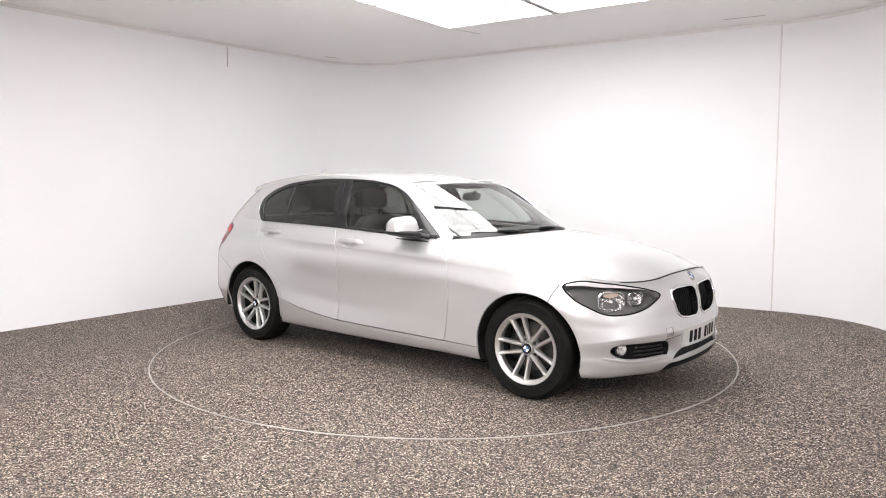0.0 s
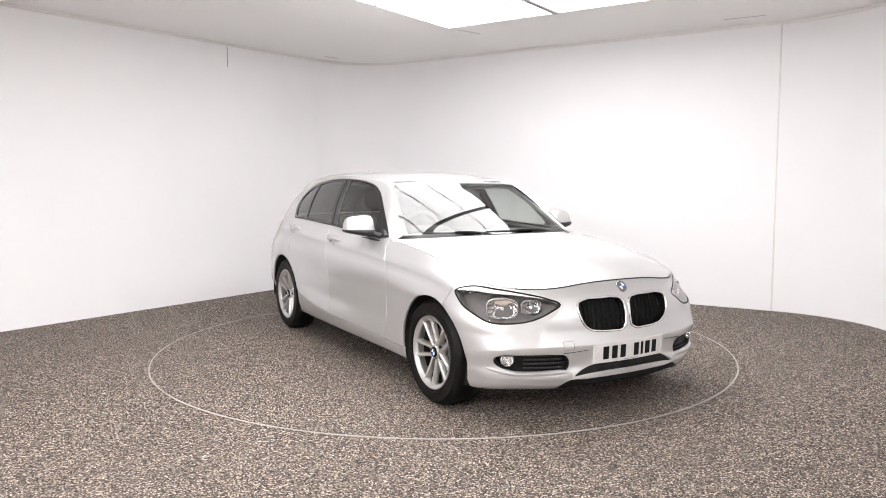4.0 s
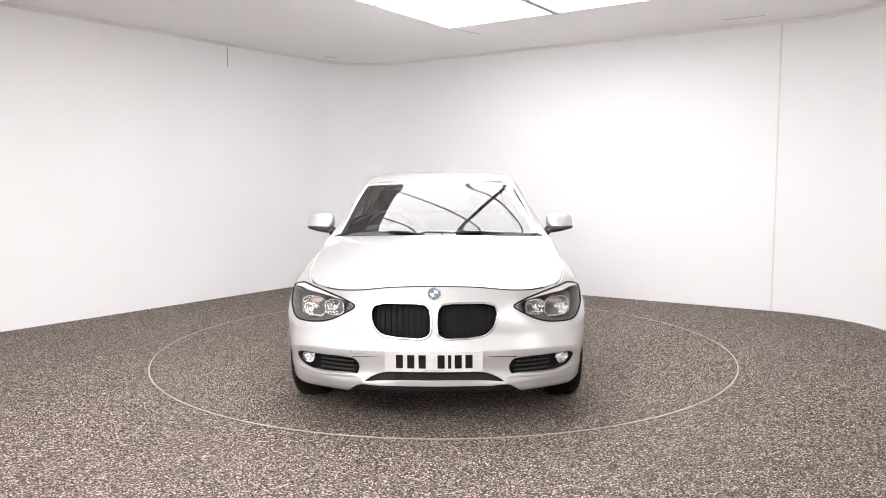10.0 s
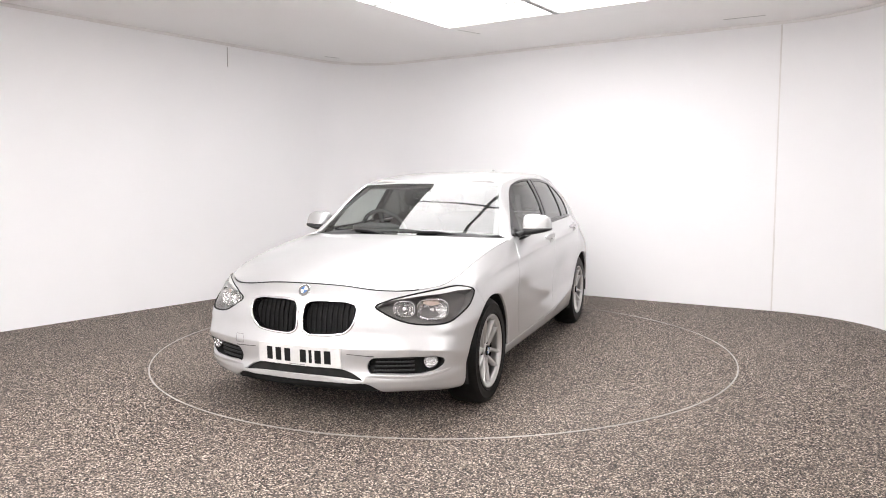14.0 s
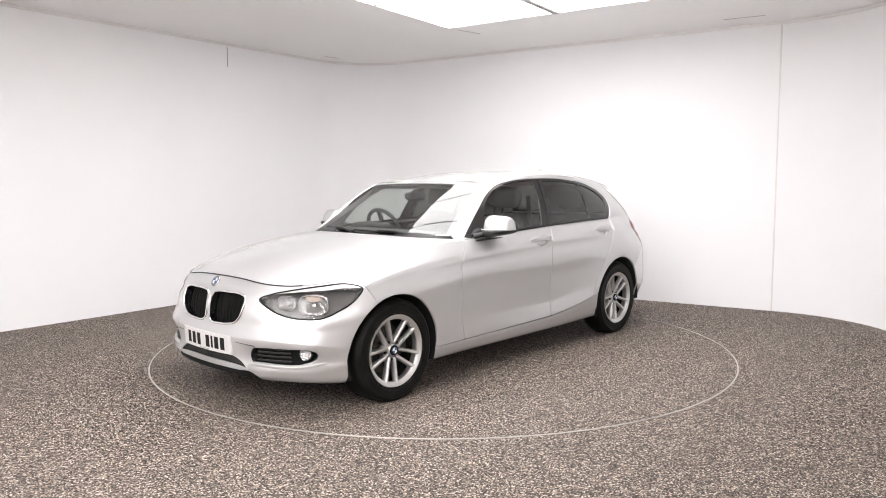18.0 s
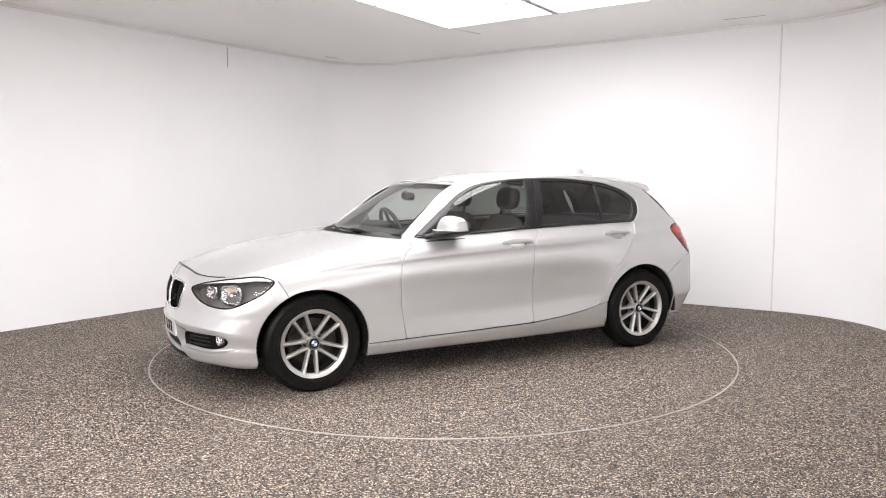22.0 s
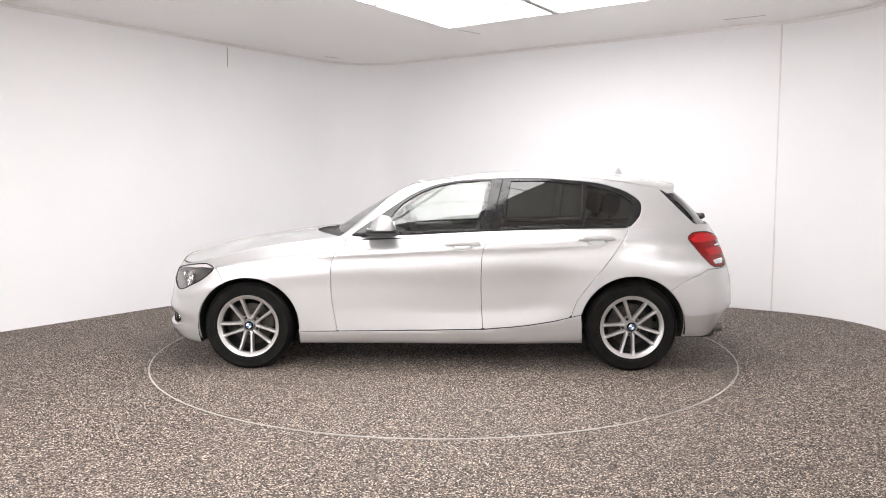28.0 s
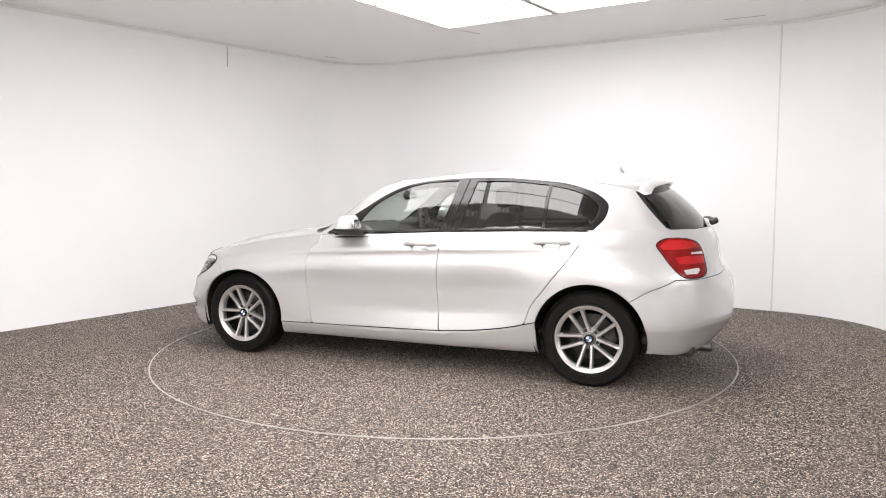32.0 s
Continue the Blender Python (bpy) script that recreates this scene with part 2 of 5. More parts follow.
wall("wall_south", [(WIDE, BACK), (ROUND3[-1][0], BACK)], "plain white wall closing the booth")
wall("wall_entry", [(ROUND3[-1][0], BACK)] + ROUND3[::-1], "plain white curved wall of the booth")

# floor with the round hole of the turntable
RING_R = 2.234
bm = bmesh.new()
N = 192
outer = [bm.verts.new((11.0 * math.cos(2 * math.pi * k / N), 11.0 * math.sin(2 * math.pi * k / N), 0)) for k in range(N)]
inner = [bm.verts.new(((RING_R + 0.007) * math.cos(2 * math.pi * k / N), (RING_R + 0.007) * math.sin(2 * math.pi * k / N), 0)) for k in range(N)]
deep = [bm.verts.new((v.co.x, v.co.y, -0.05)) for v in inner]
for k in range(N):
    j = (k + 1) % N
    bm.faces.new((outer[k], outer[j], inner[j], inner[k]))
    bm.faces.new((inner[k], inner[j], deep[j], deep[k]))
bm.faces.new(deep)
tagged(part("floor", bm, CARPET), "grey speckled stone-carpet floor around the turntable", "floor", kind="structure")

bm = box((-9, -9.5, CEIL), (9, 8, CEIL + 0.08))
tagged(part("ceiling", bm, CEILING), "white painted flat ceiling", "ceiling", kind="structure")


# joint strips on the walls
def joint(name, p, d, z0, z1, w=0.016, proud=0.004):
    """A slim upright cover strip on a wall at plan point p, wall direction d."""
    a = math.degrees(math.atan2(d[1], d[0]))
    bm = box((-w / 2, -proud, z0), (w / 2, 0.001, z1), 0.0012)
    ob = part(name, bm, TRIM)
    ob.matrix_basis = pose(p[0], p[1], 0, 0, 0, a)
    return tagged(ob, "slim white joint strip on the booth wall", "wall trim", "wall joint strips", "structure")


for p in ((3.335, 1.4995), (2.156, 2.2535)):
    joint("trim", p, RIGHT_DIR, 0.0, CEIL - 0.035, 0.014, 0.007)
for q in ((-1.60, 3.738), (-2.436, 2.588), (-3.267, 1.444)):
    joint("trim", q, LEFT_DIR, 0.0, CEIL - 0.035, 0.010, 0.0014)


def cornice(name, line):
    """A small bead where wall and ceiling meet."""
    bm = bmesh.new()
    rows = []
    for i, q in enumerate(line):
        a, b = Vector(line[max(i - 1, 0)]), Vector(line[min(i + 1, len(line) - 1)])
        d = (b - a).normalized()
        n = Vector((d.y, -d.x))
        rows.append([bm.verts.new((q[0] + n.x * o, q[1] + n.y * o, CEIL + z)) for o, z in ((-0.002, -0.03), (0.006, -0.03), (0.014, -0.022), (0.02, -0.008), (0.02, 0.002), (-0.002, 0.002))])
    for a, b in zip(rows, rows[1:]):
        for k in range(6):
            bm.faces.new((a[k], b[k], b[(k + 1) % 6], a[(k + 1) % 6]))
    bmesh.ops.recalc_face_normals(bm, faces=bm.faces[:])
    return tagged(part(name, bm, TRIM), "slim white cornice bead along the ceiling edge", "wall trim", kind="structure")


cornice("trim", [ROUND3[0], tuple(A)] + ROUND1 + [tuple(S2)] + ROUND2 + [right_foot])

# open joints in the ceiling boards and at the top of one wall board
GAP = mottle(material("shadow_gap", (0.42, 0.4, 0.39), 0.8), ((0.36, 0.345, 0.34), (0.48, 0.46, 0.45)), 8.0)
for p, q in (((2.728, 1.428), (3.056, 1.235)), ((.155, 1.881), (.399, 2.09)), ((-1.472, 3.492), (-1.314, 3.623))):
    d = Vector(q) - Vector(p)
    ob = part("trim", box((0, -.003, -.003), (d.length, .003, .001)), GAP)
    ob.matrix_basis = pose(p[0], p[1], CEIL, 0, 0, math.degrees(math.atan2(d.y, d.x)))
    tagged(ob, "short open joint in the white ceiling boards", "ceiling joint", kind="structure")
ob = part("trim", box((-.004, -.006, 2.62), (.004, -.002, 2.835)), GAP)
ob.matrix_basis = pose(-2.436, 2.588, 0, 0, 0, 54)
tagged(ob, "short open joint at the top of a wall board", "wall joint", kind="structure")
# grey line put in for the shaded side of the cover strip
ob = part("trim", box((-.009, -.008, .9), (-.0055, -.002, 2.50)), GAP)
ob.matrix_basis = pose(2.156, 2.2535, 0, 0, 0, -32.6)
tagged(ob, "thin grey line drawn for the shade beside a wall cover strip", "wall joint", kind="structure")

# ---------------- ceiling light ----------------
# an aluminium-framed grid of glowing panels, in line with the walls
FRAME = mottle(material("light_frame", (0.36, 0.355, 0.35), 0.5), ((0.33, 0.325, 0.32), (0.39, 0.385, 0.38)), 6.0)
CW, RH = 1.20, 0.60


def ceiling_light(x, y, angle, cols, rows, label, glow):
    """A flush light of glowing panels; its corner at (x, y), columns to the right and rows towards the near side."""
    light = empty("ceiling_light", pose(x, y, CEIL, 0, 0, angle))
    tagged(light, label, "ceiling light", "ceiling lights")
    for i in range(cols):
        for j in range(rows):
            part("diffuser", box((i * CW + 0.012, -(j + 1) * RH + 0.012, -0.012), ((i + 1) * CW - 0.012, -j * RH - 0.012, 0.002)), glow, light, "glowing white diffuser panel")
    w, h = cols * CW, rows * RH
    for e in (0, w):
        part("frame_bar", box((e - 0.012, -h - 0.012, -0.02), (e + 0.012, 0.012, 0.002), 0.002), TRIM, light)
    for i in range(1, cols):
        part("frame_bar", box((i * CW - 0.028, -h, -0.024), (i * CW + 0.028, 0, 0.002), 0.002), FRAME, light, "broad dark bar")
    for j in range(rows + 1):
        part("frame_bar", box((-0.012, -j * RH - 0.012, -0.018), (w + 0.012, -j * RH + 0.012, 0.002), 0.002), FRAME if 0 < j < rows else TRIM, light)
    return light


ceiling_light(0.06, 1.74, -34.0, 2, 6, "large glowing ceiling light over the turntable, dark-framed panels", GLOW)
# two fill panels added out of view to light the car's near side
ceiling_light(-4.2, -3.9, 0.0, 3, 7, "added fill light panels in the ceiling, out of view, beside the curved wall", GLOW_FILL_LEFT)
ceiling_light(2.4, -4.9, 0.0, 2, 4, "added fill light panels in the ceiling, out of view, beside the return wall", GLOW_FILL_RIGHT)
# ---------------- smooth patches, trimmed into panels ----------------
from mathutils.geometry import delaunay_2d_cdt


def spline_weights(t, knots, creases=()):
    """Rows of weights of a cubic through values at the knots; bends sharply at creases."""
    t = np.clip(np.atleast_1d(np.asarray(t, float)), knots[0], knots[-1])
    n = len(knots)
    i = np.clip(np.searchsorted(knots, t, side="right") - 1, 0, n - 2)
    h = np.diff(knots)

    def tangent(k, side):
        w = np.zeros(n)
        if k == 0 or (k in creases and side > 0):
            w[k], w[k + 1] = -1 / h[k], 1 / h[k]
        elif k == n - 1 or (k in creases and side < 0):
            w[k - 1], w[k] = -1 / h[k - 1], 1 / h[k - 1]
        else:
            a, b = h[k - 1], h[k]
            w[k - 1] -= b / (a + b) / a
            w[k] += b / (a + b) / a - a / (a + b) / b
            w[k + 1] += a / (a + b) / b
        return w
    right = np.array([tangent(k, 1) for k in range(n)])
    left = np.array([tangent(k, -1) for k in range(n)])
    hi = h[i]
    f = (t - knots[i]) / hi
    f2, f3 = f * f, f * f * f
    w = (f3 - 2 * f2 + f)[:, None] * hi[:, None] * right[i] + (f3 - f2)[:, None] * hi[:, None] * left[i + 1]
    r = np.arange(len(t))
    w[r, i] += 2 * f3 - 3 * f2 + 1
    w[r, i + 1] += -2 * f3 + 3 * f2
    return w


class Patch:
    """A smooth surface through a net of points; u and v run in metres, roughly."""

    def __init__(self, net, crease_u=(), crease_v=(), mid_u=None, mid_v=None):
        self.net = np.array(net, float)
        k, m, _ = self.net.shape
        mu, mv = (k // 2 if mid_u is None else mid_u), (m // 2 if mid_v is None else mid_v)
        self.ku = np.concatenate([[0], np.cumsum(np.linalg.norm(np.diff(self.net[:, mv], axis=0), axis=1))])
        self.kv = np.concatenate([[0], np.cumsum(np.linalg.norm(np.diff(self.net[mu], axis=0), axis=1))])
        self.cu, self.cv = crease_u, crease_v
        self.lo, self.hi = np.array([self.ku[0], self.kv[0]]), np.array([self.ku[-1], self.kv[-1]])
        self.su, self.sv = np.linspace(self.ku[0], self.ku[-1], 240), np.linspace(self.kv[0], self.kv[-1], 70)
        g = np.stack(np.meshgrid(self.su, self.sv, indexing="ij"), -1).reshape(-1, 2)
        self.grid_uv, self.grid = g, self.at(g)

    def at(self, uv):
        uv = np.atleast_2d(uv)
        return np.einsum("ni,nj,ijk->nk", spline_weights(uv[:, 0], self.ku, self.cu), spline_weights(uv[:, 1], self.kv, self.cv), self.net, optimize=True)

    def normal(self, uv, e=1e-3):
        uv = np.atleast_2d(uv)
        a = self.at(np.clip(uv + [e, 0], self.lo, self.hi)) - self.at(np.clip(uv - [e, 0], self.lo, self.hi))
        b = self.at(np.clip(uv + [0, e], self.lo, self.hi)) - self.at(np.clip(uv - [0, e], self.lo, self.hi))
        n = np.cross(a, b)
        return n / (np.linalg.norm(n, axis=1)[:, None] + 1e-12)

    def find(self, pts, axes=(0, 1, 2), urange=None):
        """The (u, v) of the surface points nearest to pts in the given axes."""
        pts = np.atleast_2d(np.asarray(pts, float))
        ax = list(axes)
        ok = np.ones(len(self.grid_uv), bool)
        if urange:
            ok = (self.grid_uv[:, 0] >= urange[0]) & (self.grid_uv[:, 0] <= urange[1])
        G, U = self.grid[ok][:, ax], self.grid_uv[ok]
        uv = np.array([U[((G - q) ** 2).sum(1).argmin()] for q in pts])
        for _ in range(8):
            e = 1e-4
            p0 = self.at(uv)[:, ax]
            ju = (self.at(uv + [e, 0])[:, ax] - self.at(uv - [e, 0])[:, ax]) / (2 * e)
            jv = (self.at(uv + [0, e])[:, ax] - self.at(uv - [0, e])[:, ax]) / (2 * e)
            r = pts - p0
            a, b, c = (ju * ju).sum(1) + 1e-6, (ju * jv).sum(1), (jv * jv).sum(1) + 1e-6
            g1, g2 = (ju * r).sum(1), (jv * r).sum(1)
            det = a * c - b * b + 1e-9
            step = np.stack([(c * g1 - b * g2) / det, (a * g2 - b * g1) / det], 1)
            uv = np.clip(uv + np.clip(step, -0.05, 0.05), self.lo, self.hi)
        return uv


def smooth_line(pts, step=0.02, closed=False):
    """Points at even steps along a curve through pts (any dimension)."""
    p = np.array(pts, float)
    if closed:
        p = np.concatenate([p[-2:], p, p[:3]])
    k = np.concatenate([[0], np.cumsum(np.linalg.norm(np.diff(p, axis=0), axis=1) + 1e-9)])
    a, b = (k[2], k[-3]) if closed else (k[0], k[-1])
    n = max(2, int(round((b - a) / step)) + 1)
    t = np.linspace(a, b, n)
    out = spline_weights(t, k) @ p
    return out[:-1] if closed else out


def straight(pts, step=0.02):
    out = []
    p = np.array(pts, float)
    for a, b in zip(p, p[1:]):
        n = max(1, int(round(np.linalg.norm(b - a) / step)))
        out += [a + (b - a) * i / n for i in range(n)]
    return np.array(out + [p[-1]])


def inside(poly, pts):
    x, y = pts[:, 0], pts[:, 1]
    c = np.zeros(len(pts), bool)
    a = poly
    b = np.roll(poly, 1, axis=0)
    for (x1, y1), (x2, y2) in zip(a, b):
        if y1 == y2:
            continue
        c ^= ((y1 > y) != (y2 > y)) & (x < (x2 - x1) * (y - y1) / (y2 - y1) + x1)
    return c


def distance_to(poly, pts):
    d = np.full(len(pts), 9.0)
    for a, b in zip(poly, np.roll(poly, -1, axis=0)):
        ab = b - a
        t = np.clip(((pts - a) @ ab) / (ab @ ab + 1e-12), 0, 1)
        d = np.minimum(d, np.linalg.norm(pts - a - t[:, None] * ab, axis=1))
    return d


def tidy(poly, gap=0.004):
    out = [poly[0]]
    for q in poly[1:]:
        if np.linalg.norm(q - out[-1]) > gap:
            out.append(q)
    if np.linalg.norm(out[0] - out[-1]) < gap:
        out.pop()
    return np.array(out)


def finer(poly, step):
    """Splits the long sides of an outline."""
    out = []
    for a, b in zip(poly, np.roll(poly, -1, axis=0)):
        n = max(1, int(math.ceil(np.linalg.norm(b - a) / step)))
        out += [a + (b - a) * i / n for i in range(n)]
    return np.array(out)


def panel(patch, loop, holes=(), grid=0.03, gap=0.0015, depth=0.014, offset=0.0, side=1, rim=True, open_u=None, open_v=None):
    """A mesh of the patch inside the loop and outside the holes (all in u, v), with rolled, inward-turned edges. side=-1 mirrors it to the other side of the car."""
    loops = [tidy(np.array(loop, float))] + [tidy(np.array(h, float)) for h in holes]
    lo, hi = loops[0].min(0), loops[0].max(0)
    gu = np.arange(lo[0] + grid / 2, hi[0], grid)
    gv = np.arange(lo[1] + grid / 2, hi[1], grid)
    g = np.stack(np.meshgrid(gu, gv, indexing="ij"), -1).reshape(-1, 2) if len(gu) and len(gv) else np.zeros((0, 2))
    if patch.cv:
        extra = [np.stack([gu, np.full(len(gu), patch.kv[c])], 1) for c in patch.cv]
        keep = np.ones(len(g), bool)
        for c in patch.cv:
            keep &= abs(g[:, 1] - patch.kv[c]) > grid * 0.4
        g = np.concatenate([g[keep]] + extra)
    if len(g):
        ok = inside(loops[0], g)
        for h in loops[1:]:
            ok &= ~inside(h, g)
        g = g[ok]
    if len(g):
        ok = np.ones(len(g), bool)
        for q in loops:
            ok &= distance_to(q, g) > grid * 0.45
        g = g[ok]
    loops = [finer(q, grid) for q in loops]
    verts, edges = [], []
    for q in loops:
        s = len(verts)
        verts += [Vector(p) for p in q]
        edges += [(s + i, s + (i + 1) % len(q)) for i in range(len(q))]
    verts += [Vector(p) for p in g]
    out, _, faces, *_ = delaunay_2d_cdt(verts, edges, [], 0, 1e-6)
    uv = np.array([(p.x, p.y) for p in out])
    tri = np.array([f for f in faces if len(f) == 3])
    c = uv[tri].mean(1)
    ok = inside(loops[0], c)
    for h in loops[1:]:
        ok &= ~inside(h, c)
    tri = tri[ok]
    a = uv[tri]
    area = (a[:, 1, 0] - a[:, 0, 0]) * (a[:, 2, 1] - a[:, 0, 1]) - (a[:, 1, 1] - a[:, 0, 1]) * (a[:, 2, 0] - a[:, 0, 0])
    tri[area < 0] = tri[area < 0][:, ::-1]
    P, Nn = patch.at(uv), patch.normal(uv)
    P = P + Nn * offset
    tri = tri.tolist()
    count = {}
    for f in tri:
        for i in range(3):
            e = (f[i], f[(i + 1) % 3])
            count[e] = count.get(e, 0) + 1
    border = [e for e in count if (e[1], e[0]) not in count]
    if open_u is not None:
        border = [e for e in border if abs(uv[e[0], 0] - open_u) > 1e-4 or abs(uv[e[1], 0] - open_u) > 1e-4]
    if open_v is not None:
        border = [e for e in border if abs(uv[e[0], 1] - open_v) > 1e-4 or abs(uv[e[1], 1] - open_v) > 1e-4]
    if rim and border:
        inward = {}
        for i, j in border:
            d = P[j] - P[i]
            d = d / (np.linalg.norm(d) + 1e-12)
            for k in (i, j):
                inward[k] = inward.get(k, 0) + np.cross(Nn[k], d)
        ks = sorted(inward)
        idx = {k: n for n, k in enumerate(ks)}
        d = np.array([inward[k] / (np.linalg.norm(inward[k]) + 1e-9) for k in ks])
        base, nn = P[ks].copy(), Nn[ks]
        n0 = len(P)
        P[ks] = base + d * (gap + 0.003)
        mid = base + d * (gap + 0.0006) - nn * 0.0016
        deep = base + d * gap - nn * depth
        P = np.concatenate([P, mid, deep])
        nm = nn * 0.5 - d * 0.85
        Nn = np.concatenate([Nn, nm / np.linalg.norm(nm, axis=1)[:, None], -d])
        m = len(ks)
        for i, j in border:
            a, b = idx[i], idx[j]
            tri.append((j, i, n0 + a, n0 + b))
            tri.append((n0 + b, n0 + a, n0 + m + a, n0 + m + b))
    if side < 0:
        P = P * [1, -1, 1]
        Nn = Nn * [1, -1, 1]
        tri = [tuple(f)[::-1] for f in tri]
    return P, Nn, [tuple(f) for f in tri]


def mesh_of(*pieces):
    """One mesh out of panel() results."""
    P, Nn, F = [], [], []
    for p, n, f in pieces:
        s = sum(len(q) for q in P)
        P.append(p)
        Nn.append(n)
        F += [tuple(i + s for i in q) for q in f]
    P, Nn = np.concatenate(P), np.concatenate(Nn)
    me = bpy.data.meshes.new("panel")
    me.from_pydata(P.tolist(), [], F)
    me.shade_smooth()
    me.normals_split_custom_set_from_vertices(Nn.tolist())
    return me


def skin(name, mat, parent, patch, loop, label="", side=1, **more):
    return part(name, mesh_of(panel(patch, loop, side=side, **more)), mat, parent, label)
# ---------------- the car: x forward, y to its left, z up ----------------
car = empty("car")
tagged(car, "silver five-door hatchback with alloy wheels on the turntable", "car")


def bonnet_z(x, y):
    """Height of the bonnet skin."""
    xs = [0.5, 0.62, 0.95, 1.345, 1.62, 1.74, 1.86, 1.94, 2.01, 2.08]
    ye = np.interp(x, xs, [0.80, 0.798, 0.775, 0.762, 0.742, 0.708, 0.675, 0.652, 0.635, 0.62])
    ze = (spline_weights(x, np.array(xs)) @ np.array([0.932, 0.933, 0.902, 0.842, 0.779, 0.744, 0.699, 0.674, 0.652, 0.625]))[0]
    zc = (spline_weights(x, np.array(xs)) @ np.array([0.985, 0.98, 0.965, 0.915, 0.867, 0.838, 0.805, 0.78, 0.757, 0.725]))[0]
    return float(ze + (zc - ze) * (1 - min(1.0, abs(y) / ye) ** 2.3))


# lower body: sections from the middle of the nose, round the side, to the middle of the tail; each runs from the sill up to the belt line
SECTIONS = []


def section(*points):
    """One upright section of the body cage."""
    SECTIONS.append(points)


# middle of the nose
section((1.96, 0, 0.17), (2.06, 0, 0.185), (2.105, 0, 0.258), (2.113, 0, 0.425), (2.094, 0, 0.5), (2.075, 0, 0.62), (2.045, 0, 0.7), (2.005, 0, 0.755))
section((1.955, 0.22, 0.17), (2.05, 0.22, 0.185), (2.096, 0.22, 0.258), (2.103, 0.22, 0.425), (2.084, 0.22, 0.5), (2.066, 0.22, 0.62), (2.033, 0.22, 0.7), (1.995, 0.22, 0.753))
# bumper corner
section((1.92, 0.42, 0.17), (2.009, 0.42, 0.185), (2.068, 0.42, 0.258), (2.067, 0.43, 0.425), (2.049, 0.43, 0.5), (2.032, 0.43, 0.6), (2, 0.42, 0.68), (1.962, 0.42, 0.745))
section((1.84, 0.58, 0.17), (1.915, 0.606, 0.185), (1.981, 0.627, 0.263), (1.985, 0.64, 0.425), (1.956, 0.64, 0.49), (1.925, 0.63, 0.58), (1.89, 0.615, 0.67), (1.86, 0.585, 0.735))
# headlamp corner
section((1.76, 0.69, 0.17), (1.815, 0.733, 0.18), (1.873, 0.763, 0.268), (1.88, 0.78, 0.41), (1.856, 0.78, 0.48), (1.83, 0.775, 0.57), (1.77, 0.75, 0.67), (1.74, 0.702, 0.745))
# ahead of the front wheel
section((1.69, 0.75, 0.17), (1.695, 0.800, 0.175), (1.706, 0.838, 0.275), (1.71, 0.85, 0.38), (1.705, 0.855, 0.49), (1.69, 0.85, 0.6), (1.65, 0.825, 0.7), (1.62, 0.742, 0.785))
# over the front wheel
section((1.4, 0.8, 0.17), (1.4, 0.862, 0.2), (1.39, 0.87, 0.3), (1.385, 0.875, 0.42), (1.38, 0.88, 0.55), (1.37, 0.876, 0.67), (1.36, 0.850, 0.76), (1.345, 0.762, 0.85))
# behind the front wheel
section((0.97, 0.775, 0.165), (0.97, 0.818, 0.176), (0.97, 0.86, 0.258), (0.97, 0.865, 0.42), (0.97, 0.868, 0.58), (0.97, 0.868, 0.71), (0.97, 0.852, 0.795), (0.95, 0.774, 0.905))
# front pillar
section((0.62, 0.775, 0.165), (0.62, 0.815, 0.178), (0.62, 0.86, 0.263), (0.62, 0.856, 0.42), (0.62, 0.861, 0.58), (0.62, 0.87, 0.73), (0.62, 0.867, 0.82), (0.62, 0.79, 0.935))
section((0.2, 0.775, 0.165), (0.2, 0.815, 0.178), (0.2, 0.86, 0.271), (0.2, 0.851, 0.42), (0.2, 0.859, 0.58), (0.2, 0.87, 0.74), (0.2, 0.868, 0.845), (0.2, 0.79, 0.95))
# middle pillar
section((-0.3, 0.775, 0.165), (-0.3, 0.815, 0.178), (-0.3, 0.86, 0.281), (-0.3, 0.846, 0.42), (-0.3, 0.855, 0.58), (-0.3, 0.87, 0.76), (-0.3, 0.868, 0.865), (-0.3, 0.786, 0.975))
# rear door
section((-0.72, 0.775, 0.168), (-0.72, 0.817, 0.184), (-0.72, 0.858, 0.318), (-0.72, 0.846, 0.45), (-0.72, 0.852, 0.6), (-0.72, 0.867, 0.772), (-0.72, 0.864, 0.88), (-0.72, 0.775, 0.987))
# where the rear arch swells out
section((-1.0, 0.78, 0.172), (-1.0, 0.822, 0.192), (-1.0, 0.867, 0.372), (-1.0, 0.869, 0.46), (-1.0, 0.872, 0.6), (-1.0, 0.869, 0.78), (-1.0, 0.857, 0.893), (-1.0, 0.767, 0.994))
# over the rear wheel
section((-1.345, 0.8, 0.18), (-1.345, 0.835, 0.2), (-1.345, 0.868, 0.37), (-1.345, 0.874, 0.46), (-1.345, 0.876, 0.6), (-1.345, 0.868, 0.78), (-1.345, 0.842, 0.905), (-1.345, 0.752, 1))
# behind the rear wheel
section((-1.66, 0.78, 0.2), (-1.68, 0.798, 0.235), (-1.68, 0.828, 0.33), (-1.68, 0.853, 0.4), (-1.68, 0.852, 0.59), (-1.67, 0.834, 0.77), (-1.65, 0.777, 0.912), (-1.6, 0.72, 1.01))
